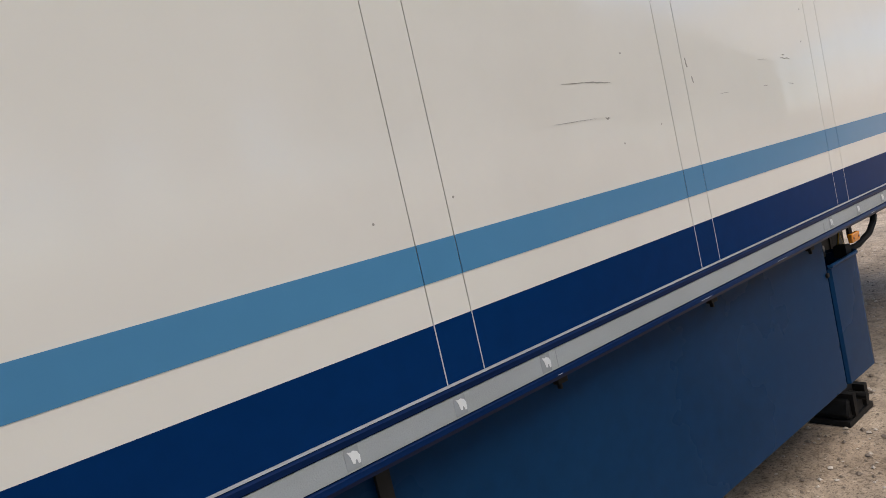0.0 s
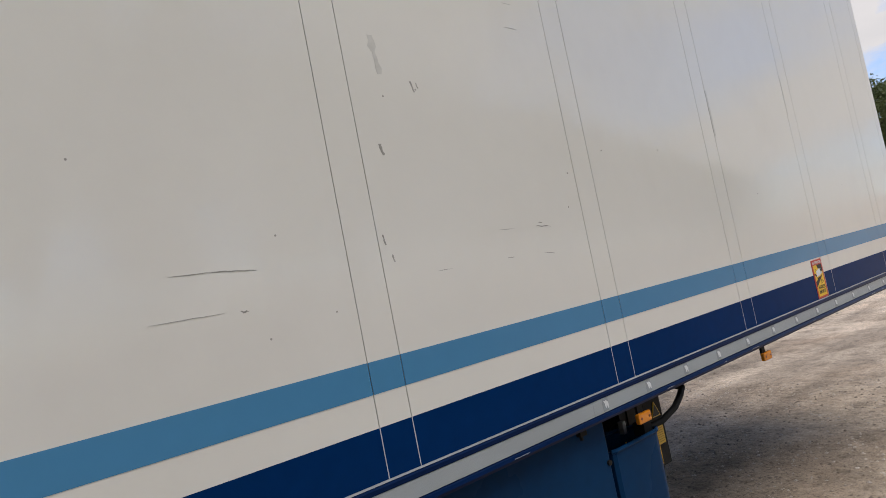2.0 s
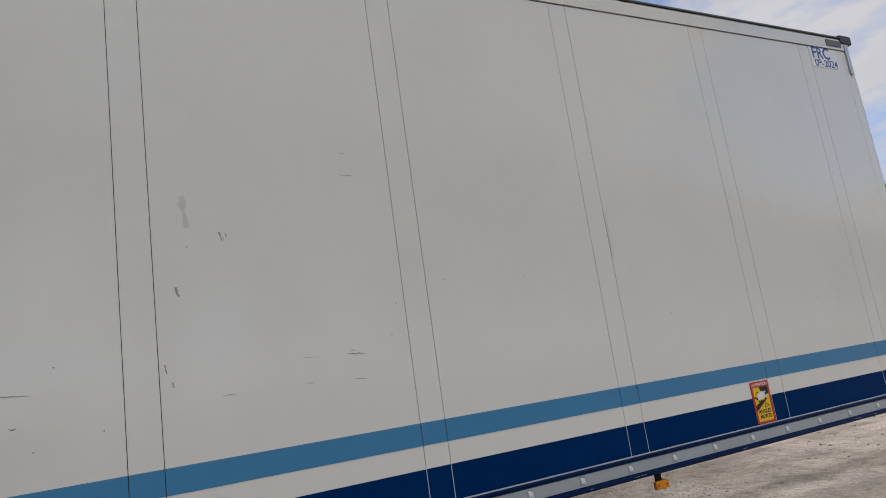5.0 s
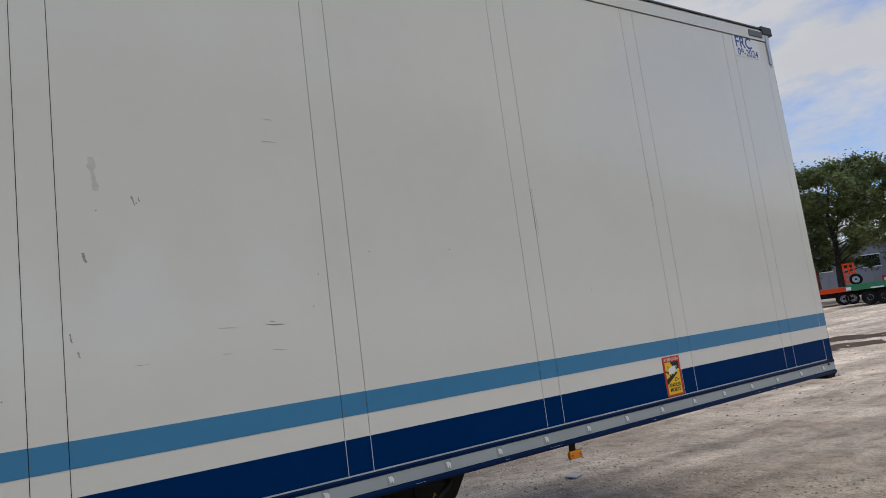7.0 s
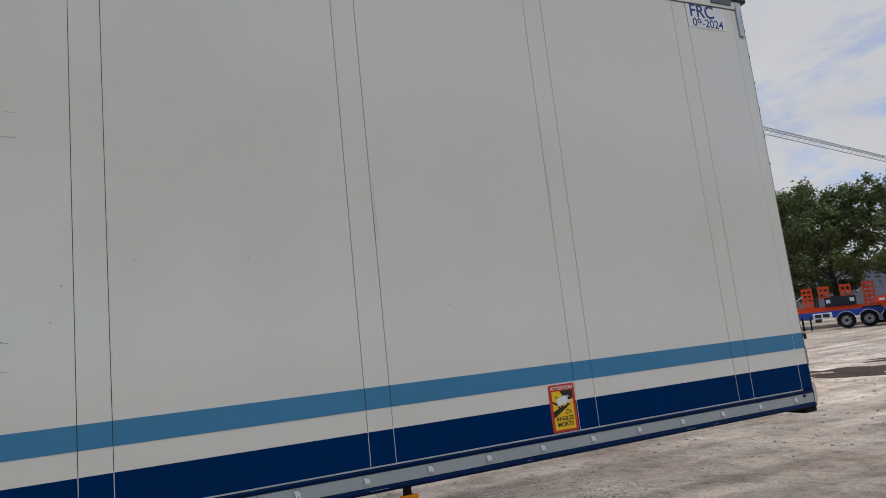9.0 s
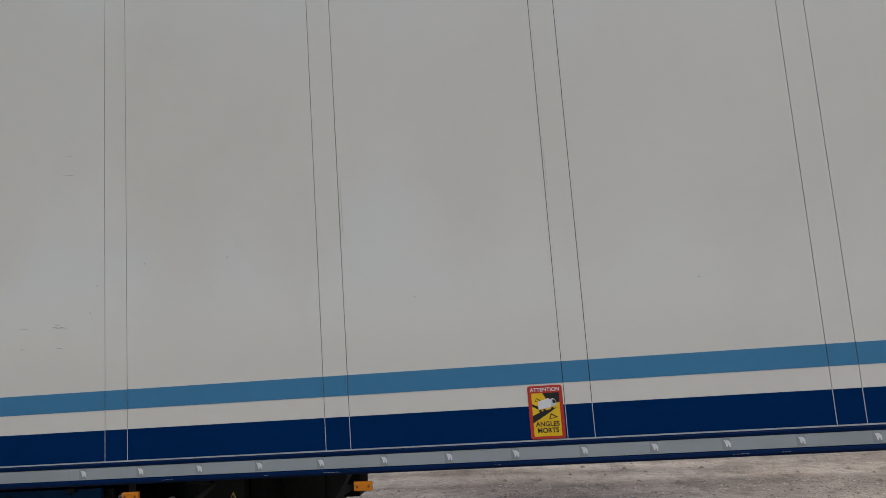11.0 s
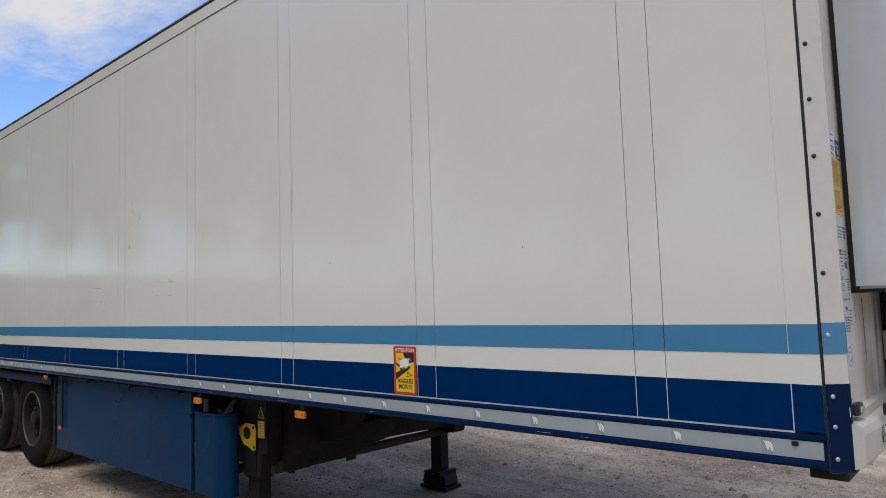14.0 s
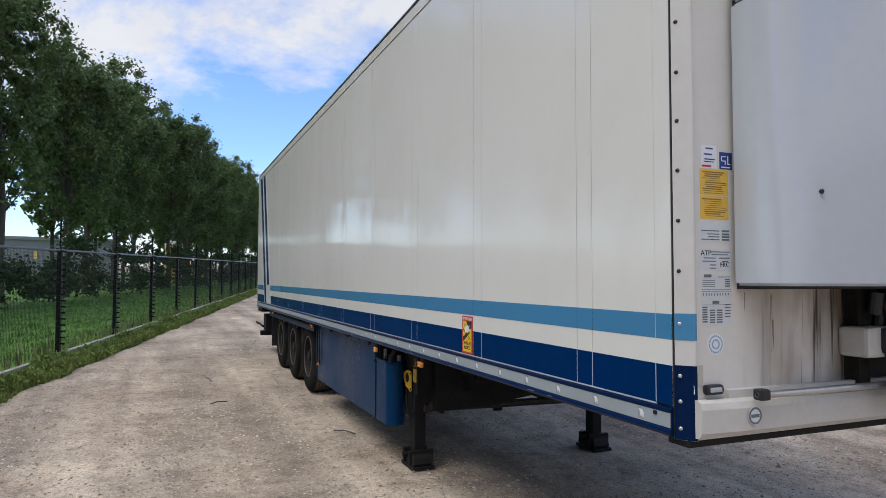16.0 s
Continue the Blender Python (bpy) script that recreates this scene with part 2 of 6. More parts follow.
def run_stains(m):
    """Brown haze and dark soot runs that trickled down from the cooling unit, thicker towards the hoses."""
    n, l = m.node_tree.nodes, m.node_tree.links
    b = n["Principled BSDF"]
    tone = b.inputs["Base Color"].links[0].from_socket
    co, sp = n.new("ShaderNodeTexCoord"), n.new("ShaderNodeSeparateXYZ")
    l.new(co.outputs["Object"], sp.inputs[0])
    far = n.new("ShaderNodeMapRange")
    far.inputs["From Min"].default_value, far.inputs["From Max"].default_value = 0.27, 0.95
    l.new(sp.outputs["Y"], far.inputs["Value"])
    for stretch, size, lo, hi, gain, tint in (((1, 2.2, 1.3), 1.6, 0.34, 0.72, 1.9, (0.33, 0.255, 0.185, 1)), ((1, 6.0, 0.9), 1.7, 0.50, 0.72, 1.2, (0.15, 0.115, 0.085, 1)), ((1, 30.0, 1.5), 1.0, 0.55, 0.70, 2.2, (0.055, 0.042, 0.034, 1))):
        mp, ns, mr, mu, mx = (n.new(k) for k in ("ShaderNodeMapping", "ShaderNodeTexNoise", "ShaderNodeMapRange", "ShaderNodeMath", "ShaderNodeMix"))
        mp.inputs["Scale"].default_value = stretch
        ns.inputs["Scale"].default_value, ns.inputs["Detail"].default_value = size, 4
        mr.inputs["From Min"].default_value, mr.inputs["From Max"].default_value, mr.inputs["To Max"].default_value = lo, hi, gain
        mu.operation, mu.use_clamp = "MULTIPLY", True
        mx.data_type = "RGBA"
        l.new(co.outputs["Object"], mp.inputs["Vector"])
        l.new(mp.outputs[0], ns.inputs["Vector"])
        l.new(ns.outputs["Fac"], mr.inputs["Value"])
        l.new(mr.outputs[0], mu.inputs[0])
        l.new(far.outputs[0], mu.inputs[1])
        l.new(mu.outputs[0], mx.inputs["Factor"])
        l.new(tone, mx.inputs["A"])
        mx.inputs["B"].default_value = tint
        tone = mx.outputs["Result"]
    soot, sn, sm, sx = (n.new(k) for k in ("ShaderNodeMapRange", "ShaderNodeTexNoise", "ShaderNodeMath", "ShaderNodeMix"))
    soot.inputs["From Min"].default_value, soot.inputs["From Max"].default_value, soot.inputs["To Max"].default_value = 0.68, 0.98, 1.7
    sn.inputs["Scale"].default_value, sn.inputs["Detail"].default_value = 5.0, 4
    sm.operation, sm.use_clamp = "MULTIPLY", True
    sx.data_type = "RGBA"
    sx.inputs["B"].default_value = (0.045, 0.036, 0.030, 1)
    l.new(sp.outputs["Y"], soot.inputs["Value"])
    l.new(co.outputs["Object"], sn.inputs["Vector"])
    l.new(soot.outputs[0], sm.inputs[0])
    l.new(sn.outputs["Fac"], sm.inputs[1])
    l.new(sm.outputs[0], sx.inputs["Factor"])
    l.new(tone, sx.inputs["A"])
    l.new(sx.outputs["Result"], b.inputs["Base Color"])


run_stains(M_FRONT)
M_UNIT = mat("white_cooling_unit_shell", (0.445, 0.47, 0.50), 0.16, var=0.04, scale=1.5, fine=20, coat=0.3)
M_BUMPER = mat("white_bumper", (0.54, 0.515, 0.47), 0.38, var=0.08, scale=3, dirt=((0.33, 0.29, 0.25), 3.0, 0.58, 0.8))
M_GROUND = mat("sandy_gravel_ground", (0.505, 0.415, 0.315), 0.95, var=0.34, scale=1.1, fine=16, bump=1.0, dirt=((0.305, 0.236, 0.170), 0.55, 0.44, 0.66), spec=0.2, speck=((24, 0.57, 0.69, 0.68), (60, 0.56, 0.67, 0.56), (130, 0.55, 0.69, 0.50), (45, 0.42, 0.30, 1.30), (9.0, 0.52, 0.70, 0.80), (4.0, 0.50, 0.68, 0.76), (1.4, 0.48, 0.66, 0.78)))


def wavy(m, depth, fine_depth):
    """Thin panels pulled slightly in and out between their joints, so that reflections waver."""
    n, l = m.node_tree.nodes, m.node_tree.links
    co, mp, na, nb = (n.new(k) for k in ("ShaderNodeTexCoord", "ShaderNodeMapping", "ShaderNodeTexNoise", "ShaderNodeTexNoise"))
    mp.inputs["Scale"].default_value = (1.0, 1.0, 0.55)
    na.inputs["Scale"].default_value, na.inputs["Detail"].default_value = 1.7, 1
    nb.inputs["Scale"].default_value, nb.inputs["Detail"].default_value = 6.5, 2
    l.new(co.outputs["Object"], mp.inputs["Vector"])
    last = None
    for tex, dist in ((na, depth), (nb, fine_depth)):
        l.new(mp.outputs[0], tex.inputs["Vector"])
        bp = n.new("ShaderNodeBump")
        bp.inputs["Strength"].default_value, bp.inputs["Distance"].default_value = 1.0, dist
        l.new(tex.outputs["Fac"], bp.inputs["Height"])
        if last:
            l.new(last, bp.inputs["Normal"])
        last = bp.outputs[0]
    l.new(last, n["Principled BSDF"].inputs["Normal"])


wavy(M_WHITE, 0.0055, 0.0010)


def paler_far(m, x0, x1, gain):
    """Clean pale sand replaces the grey gravel past the trailer's nose. Stronger sun there is painted in too."""
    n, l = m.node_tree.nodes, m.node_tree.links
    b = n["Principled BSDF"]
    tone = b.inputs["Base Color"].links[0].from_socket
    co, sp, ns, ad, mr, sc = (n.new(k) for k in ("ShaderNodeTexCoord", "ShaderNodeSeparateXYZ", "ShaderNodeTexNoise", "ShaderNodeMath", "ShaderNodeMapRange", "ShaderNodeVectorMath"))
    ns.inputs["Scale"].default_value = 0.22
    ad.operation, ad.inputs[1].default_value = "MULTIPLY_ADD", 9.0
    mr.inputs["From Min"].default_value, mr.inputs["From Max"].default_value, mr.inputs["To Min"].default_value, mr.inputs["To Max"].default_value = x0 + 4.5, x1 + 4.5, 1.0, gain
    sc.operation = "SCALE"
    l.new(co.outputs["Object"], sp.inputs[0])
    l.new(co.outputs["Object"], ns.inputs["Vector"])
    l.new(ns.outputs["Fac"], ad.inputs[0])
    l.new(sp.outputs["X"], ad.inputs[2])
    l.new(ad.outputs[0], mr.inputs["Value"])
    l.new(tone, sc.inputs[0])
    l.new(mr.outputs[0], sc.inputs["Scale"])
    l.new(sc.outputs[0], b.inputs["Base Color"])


def wheel_tracks(m, turn):
    """Long paler and darker streaks where vehicles have rolled along the fence."""
    n, l = m.node_tree.nodes, m.node_tree.links
    b = n["Principled BSDF"]
    tone = b.inputs["Base Color"].links[0].from_socket
    co, mp, ns, mr, sc = (n.new(k) for k in ("ShaderNodeTexCoord", "ShaderNodeMapping", "ShaderNodeTexNoise", "ShaderNodeMapRange", "ShaderNodeVectorMath"))
    mp.vector_type = "POINT"
    mp.inputs["Rotation"].default_value = (0, 0, turn)
    mp.inputs["Scale"].default_value = (0.10, 1.5, 1.0)
    ns.inputs["Scale"].default_value, ns.inputs["Detail"].default_value = 1.0, 3
    mr.inputs["From Min"].default_value, mr.inputs["From Max"].default_value, mr.inputs["To Min"].default_value, mr.inputs["To Max"].default_value = 0.36, 0.64, 0.76, 1.26
    sc.operation = "SCALE"
    l.new(co.outputs["Object"], mp.inputs["Vector"])
    l.new(mp.outputs[0], ns.inputs["Vector"])
    l.new(ns.outputs["Fac"], mr.inputs["Value"])
    l.new(tone, sc.inputs[0])
    l.new(mr.outputs[0], sc.inputs["Scale"])
    l.new(sc.outputs[0], b.inputs["Base Color"])


# the gain holds both the paler sand and the far yard's brighter sunlight
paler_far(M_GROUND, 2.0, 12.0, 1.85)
wheel_tracks(M_GROUND, 0.212)
M_EARTH = mat("damp_brown_earth", (0.105, 0.070, 0.050), 0.95, var=0.35, scale=1.5, fine=12, bump=0.8, spec=0.2)
M_STONE = mat("pale_pebble", (0.50, 0.44, 0.37), 0.9, var=0.3, scale=1.7, fine=30, spec=0.2)
M_STONED = mat("dark_pebble", (0.215, 0.175, 0.138), 0.9, var=0.35, scale=1.7, fine=30, spec=0.2)
M_KERB = mat("weathered_concrete", (0.40, 0.37, 0.315), 0.9, var=0.15, scale=4, fine=50, bump=0.3)
M_GRASS = mat("lawn_grass", (0.125, 0.235, 0.048), 0.8, var=0.35, scale=0.6, fine=9, spec=0.2, thin=0.25)
M_WEED = mat("verge_weeds", (0.135, 0.18, 0.042), 0.8, var=0.6, scale=1.3, fine=12, dirt=((0.19, 0.18, 0.07), 1.2, 0.5, 0.7), spec=0.2, thin=0.25)
M_LEAF = mat("poplar_leaves", (0.102, 0.165, 0.054), 0.45, var=0.5, scale=0.6, fine=4.5, spread=0.15, spec=0.35, thin=0.32)
M_OAK = mat("oak_leaves", (0.135, 0.165, 0.055), 0.45, var=0.5, scale=0.5, fine=3.0, spread=0.15, spec=0.25, thin=0.22)
M_HEDGE = mat("hedge_leaves", (0.042, 0.072, 0.028), 0.8, var=0.4, scale=0.7, fine=5, spec=0.2)
M_BARK = mat("grey_bark", (0.075, 0.066, 0.055), 0.9, var=0.3, scale=3, fine=20, bump=0.5, stretch=(3, 3, 0.6))
M_FENCE = mat("black_fence_steel", (0.005, 0.0055, 0.0055), 0.55, var=0.2, spec=0.2)
M_ORANGE = mat("orange_truck_paint", (0.76, 0.062, 0.008), 0.4, var=0.08, coat=0.05, spec=0.3)
M_RED = mat("red_truck_paint", (0.42, 0.02, 0.018), 0.35, var=0.1, coat=0.3)
M_GREEN = mat("green_truck_paint", (0.02, 0.17, 0.06), 0.4, var=0.1)
M_TRUCKBLUE = mat("blue_chassis_paint", (0.015, 0.05, 0.30), 0.4, var=0.1)
M_CAR = mat("dark_green_car_paint", (0.040, 0.052, 0.038), 0.42, metal=0.0, var=0.3, coat=0.25)
M_GLASS = mat("dark_tinted_glass", (0.012, 0.016, 0.016), 0.04, var=0.05)
M_CLAD = mat("grey_cladding", (0.30, 0.31, 0.32), 0.6, var=0.08)
# the far halls stand in shade, which is put into this darker cladding colour
M_FARHALL = mat("shaded_hall_cladding", (0.17, 0.19, 0.22), 0.6, var=0.1)
M_CLADW = mat("pale_cladding", (0.55, 0.56, 0.56), 0.55, var=0.06)
M_TANK = mat("yellow_tank_paint", (0.66, 0.50, 0.08), 0.5, var=0.15)
M_CRANE = mat("grey_crane_steel", (0.28, 0.29, 0.30), 0.5, var=0.1)
M_SCRATCH = mat("dark_scrape", (0.29, 0.275, 0.245), 0.7, var=0.3)
M_SMUDGE = mat("grey_smudge", (0.54, 0.525, 0.48), 0.5, var=0.15)
M_STAIN = mat("brown_streak", (0.20, 0.15, 0.115), 0.7, var=0.4, scale=9, fine=60)


# ---- mesh helpers ----
def box(bm, x0, x1, y0, y1, z0, z1, bevel=0.0):
    r = bmesh.ops.create_cube(bm, size=1.0, matrix=Matrix.Translation(((x0 + x1) / 2, (y0 + y1) / 2, (z0 + z1) / 2)) @ Matrix.Diagonal((abs(x1 - x0), abs(y1 - y0), abs(z1 - z0), 1)))
    if bevel:
        es = {e for v in r["verts"] for e in v.link_edges}
        bmesh.ops.bevel(bm, geom=list(es), offset=bevel, segments=2, affect="EDGES", profile=0.6)


def boxes(*dims, bevel=0.0):
    bm = bmesh.new()
    for d in dims:
        box(bm, *d, bevel=bevel)
    return bm


def tube(bm, a, b, r0, r1=None, seg=10):
    a, b = Vector(a), Vector(b)
    d = b - a
    m = Matrix.Translation((a + b) / 2) @ d.to_track_quat("Z", "Y").to_matrix().to_4x4()
    bmesh.ops.create_cone(bm, cap_ends=True, segments=seg, radius1=r0, radius2=r0 if r1 is None else r1, depth=d.length, matrix=m)


def tubes(*rows, seg=10):
    bm = bmesh.new()
    for row in rows:
        tube(bm, *row, seg=seg)
    return bm


def pipe(bm, pts, r, seg=8):
    for a, b in zip(pts, pts[1:]):
        tube(bm, a, b, r, seg=seg)
    for p in pts[1:-1]:
        bmesh.ops.create_uvsphere(bm, u_segments=seg, v_segments=6, radius=r, matrix=Matrix.Translation(p))


def prism(bm, outline, axis, a, b):
    """An outline of (u, v) drawn out along an axis: y takes (x, z), x takes (y, z), z takes (x, y)."""
    def place(u, v, w):
        return {"y": (u, w, v), "x": (w, u, v), "z": (u, v, w)}[axis]
    lo = [bm.verts.new(place(u, v, a)) for u, v in outline]
    hi = [bm.verts.new(place(u, v, b)) for u, v in outline]
    bm.faces.new(lo)
    bm.faces.new(hi[::-1])
    k = len(lo)
    for i in range(k):
        bm.faces.new((lo[i], lo[(i + 1) % k], hi[(i + 1) % k], hi[i]))
    bmesh.ops.recalc_face_normals(bm, faces=bm.faces)


def lathe(bm, profile, centre, axis="y", seg=32):
    """Turns a profile of (along, radius) about an axis."""
    rings = []
    for along, r in profile:
        ring = []
        for i in range(seg):
            a = 2 * math.pi * i / seg
            c, s = r * math.cos(a), r * math.sin(a)
            p = {"y": (c, along, s), "x": (along, c, s), "z": (c, s, along)}[axis]
            ring.append(bm.verts.new(Vector(centre) + Vector(p)))
        rings.append(ring)
    for r0, r1 in zip(rings, rings[1:]):
        for i in range(seg):
            bm.faces.new((r0[i], r0[(i + 1) % seg], r1[(i + 1) % seg], r1[i]))
    bmesh.ops.recalc_face_normals(bm, faces=bm.faces)


def link(name, bm, material, parent=None, smooth=False):
    me = bpy.data.meshes.new(name)
    bm.to_mesh(me)
    bm.free()
    for k in (material if isinstance(material, (list, tuple)) else [material]):
        me.materials.append(k)
    if smooth:
        for p in me.polygons:
            p.use_smooth = True
        if smooth != True:
            me.set_sharp_from_angle(angle=radians(smooth))
    ob = new(name, me)
    if parent:
        ob.parent = parent
    return ob


def part(name, bm, material, parent, label="", smooth=False):
    ob = link(name, bm, material, parent, smooth)
    return tagged(ob, label) if label else ob


def thing(name, label, category, group="", kind="", m=None):
    ob = tagged(new(name), label, category, group, kind)
    if m is not None:
        ob.matrix_basis = m
    return ob


def lettering(name, words, size, m, material, parent, thick=0.0006, squeeze=1.0, bold=0.0):
    """Raised letters as a mesh, reading along the pose's x."""
    cu = bpy.data.curves.new(name, "FONT")
    cu.body, cu.size, cu.align_x, cu.align_y, cu.extrude, cu.offset = words, size, "CENTER", "CENTER", thick, bold
    tmp = new(name + "_curve", cu)
    me = bpy.data.meshes.new_from_object(tmp.evaluated_get(bpy.context.evaluated_depsgraph_get()))
    bpy.data.objects.remove(tmp)
    me.materials.clear()
    me.materials.append(material)
    me.transform(m @ Matrix.Diagonal((squeeze, 1, 1, 1)))
    ob = new(name, me)
    ob.parent = parent
    return ob


def raw(name, verts, faces, material):
    me = bpy.data.meshes.new(name)
    me.from_pydata(verts, [], faces)
    me.materials.append(material)
    return me


def rise(x, y):
    """The yard climbs gently beyond the trailer's nose."""
    t = x - 6.0
    far = max(0.0, min(x, 44.0) - 14.0)
    return 0.026 * (t if t > 8 else (t + 8) ** 2 / 32 if t > -8 else 0.0) + 0.0004 * far * far


SIDE = Matrix.Rotation(radians(90), 4, "X")


# ---- ground ----
def axis_lines(lo, hi, step, far):
    core = list(np.arange(lo, hi + 1e-6, step))
    out, d = [], step
    v = hi
    while v < far:
        d *= 1.35
        v += d
        out.append(v)
    low, d, v = [], step, lo
    while v > -far:
        d *= 1.35
        v -= d
        low.append(v)
    return low[::-1] + core + out


def build_ground():
    xs, ys = axis_lines(-24, 12, 0.3, 1500), axis_lines(-9, 14, 0.3, 1500)
    verts = []
    for y in ys:
        for x in xs:
            near = -30 < x < 20 and -14 < y < 20
            z = rise(x, y)
            if near:
                z += 0.018 * noise.noise((x * 0.5, y * 0.5, 0.3)) + 0.012 * noise.noise((x * 1.7, y * 1.7, 4.0))
                keep = 1.0
                for px, py in ((-3.83, 0.34), (-3.83, 2.27), (-8.0, 0.3), (-9.3, 0.3), (-10.6, 0.3), (-8.0, 2.3), (-9.3, 2.3), (-10.6, 2.3)):
                    keep = min(keep, max(0.0, (math.hypot(x - px, y - py) - 0.35) / 0.6))
                z *= keep if x < 0 else 1.0
            verts.append((x, y, z))
    w = len(xs)
    faces = [(j * w + i, j * w + i + 1, (j + 1) * w + i + 1, (j + 1) * w + i) for j in range(len(ys) - 1) for i in range(w - 1)]
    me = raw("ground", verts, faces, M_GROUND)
    for p in me.polygons:
        p.use_smooth = True
    tagged(new("ground", me), "sandy gravel yard with loose stones and worn tracks", "ground", kind="structure")


build_ground()


# ---- the refrigerated trailer ----
# Its frame is level with its floor; the nose stands a little high on the landing legs.
NOSE_UP = 1.0
SX_, SZ_ = 0.985, 0.9936
TRAILER = Matrix.Translation((-3.75, 0, -0.015)) @ Matrix.Rotation(radians(-NOSE_UP), 4, "Y") @ Matrix.Translation((3.75, 0, 0.021)) @ Matrix.Diagonal((SX_, 1, SZ_, 1))
LEN, WID, TOP = 13.43, 2.58, 4.065
trailer = thing("refrigerated_trailer", "white refrigerated semi-trailer with blue stripes standing on its landing legs", "trailer", m=TRAILER)


def earth(x):
    """Ground level in the trailer's own frame."""
    return (0.015 + math.tan(radians(NOSE_UP)) * (-3.75 - SX_ * x) - 0.021) / SZ_


SEAMS = [-0.611, -1.827, -3.035, -4.250, -5.482, -6.710, -7.93, -9.15, -10.37]
HALF = 0.0645

# insulated box: the panel wall is one shell; panels lie on it with open joints
part("box_shell", boxes((-LEN, -0.004, 0.012, WID - 0.012, 1.17, TOP - 0.012)), M_SEAM, trailer, "dark shell seen in the panel joints")
edges = [-LEN]
for s in reversed(SEAMS):
    edges += [s - HALF, s + HALF]
edges += [-0.0035]
GAP = 0.0015
Z_BOT, Z_D, Z_M, Z_T, Z_ROOF = 1.260, 1.4183, 1.522, 1.6234, 3.948
for a, b in zip(edges, edges[1:]):
    last = b > -0.02
    bm = bmesh.new()
    box(bm, a + GAP, b - (0 if last else GAP), 0.0, 0.013, Z_BOT, Z_ROOF - 0.004)
    p = part("wall_panel", bm, M_WHITE, trailer)
    bm = bmesh.new()
    box(bm, a + GAP, b - (0 if last else GAP), -0.0012, 0.004, Z_M, Z_T)
    part("light_blue_stripe", bm, M_LIGHT, p)
    bm = bmesh.new()
    box(bm, a + GAP, b - (0 if last else GAP), -0.0012, 0.004, Z_BOT, Z_D)
    part("dark_blue_stripe", bm, M_DARK, p)
for s in SEAMS:
    for e in (s - HALF, s + HALF):
        part("joint_line", boxes((e - (0.0018 if s > -6.9 else 0.0008), e + (0.0018 if s > -6.9 else 0.0008), -0.0016, 0.004, Z_BOT, Z_D)), M_PALE, trailer, "pale joint line across the dark blue stripe")
part("corner_crease", boxes((-0.1008, -0.0992, -0.0006, 0.004, Z_T, Z_ROOF - 0.006)), M_SMUDGE, trailer, "faint crease near the corner")
part("corner_line", boxes((-0.1015, -0.0975, -0.0022, 0.004, Z_BOT, Z_D)), M_PALE, trailer)
part("corner_line", boxes((-0.1015, -0.0985, -0.0018, 0.004, Z_M, Z_T)), M_PALE, trailer)
part("base_line", boxes((-LEN, -0.0985, -0.0025, 0.006, 1.2525, 1.2590)), M_PALE, trailer, "thin pale strip along the foot of the wall")

# slanted rear stripes on a white field
def slant(x_top, z):
    return x_top + 0.339 * (Z_ROOF - 0.006 - z)


def slanted(name, a, b, z_low, depth, material):
    bm = bmesh.new()
    prism(bm, [(a, Z_ROOF - 0.006), (b, Z_ROOF - 0.006), (slant(b, z_low), z_low), (slant(a, z_low), z_low)], "y", -depth, 0.004)
    part(name, bm, material, trailer)


slanted("white_field", -13.20, -12.24, Z_BOT, 0.0021, M_WHITE)
slanted("rear_stripe", -13.12, -12.86, Z_BOT, 0.0030, M_DARK)
slanted("rear_stripe", -12.64, -12.38, Z_T + 0.01, 0.0030, M_DARK)

# sole rail with reflective tape
bm = bmesh.new()
prism(bm, [(0.002, 1.2520), (-0.010, 1.246), (-0.010, 1.233), (-0.004, 1.231), (-0.004, 1.168), (-0.012, 1.164), (-0.016, 1.152), (-0.010, 1.140), (0.03, 1.136), (0.06, 1.172), (0.06, 1.2520)], "x", -LEN, -0.004)
part("sole_rail", bm, M_SIDERAIL, trailer, "dark blue pressed steel rail under the wall")
# broken highlights on the rail's lip, painted as short pale dashes
rg = random.Random(33)
for k in range(18):
    x = -LEN + 0.3 + (LEN - 0.6) * (k + rg.random() * 0.9) / 18
    part("rail_scuff", boxes((x, x + rg.uniform(0.015, 0.09), -0.0168, -0.014, 1.1541, 1.1549)), M_PALE, trailer)
tape = part("reflective_tape", boxes((-LEN, -0.012, -0.0072, -0.002, 1.1705, 1.2290)), M_TAPE, trailer, "silver honeycomb reflective tape")


def tape_mark(x):
    """A plain patch with a pale blot, one of a row along the tape."""
    part("mark_square", boxes((x - 0.022, x + 0.017, -0.0080, -0.004, 1.1750, 1.2270)), M_TAPEDARK, tape)
    bm = bmesh.new()
    prism(bm, [(x - 0.014, 1.2185), (x - 0.008, 1.2065), (x - 0.004, 1.1885), (x + 0.002, 1.1865), (x + 0.004, 1.1955), (x + 0.008, 1.1945), (x + 0.010, 1.1845), (x + 0.016, 1.1845), (x + 0.017, 1.2025), (x + 0.012, 1.2125), (x + 0.002, 1.2175), (x - 0.004, 1.2155)], "y", -0.0088, -0.004)
    part("mark", bm, M_TAPELOGO, tape)


for k in range(40):
    if k <= 13:
        tape_mark(-0.188 - 0.3268 * k)
    elif k > 18:
        tape_mark(-6.425 - 0.3275 * (k - 19))
for x in (-4.52, -6.38, -8.6):
    part("tape_joint", boxes((x - 0.001, x + 0.001, -0.0078, -0.004, 1.1705, 1.2290)), M_TAPEDARK, tape)

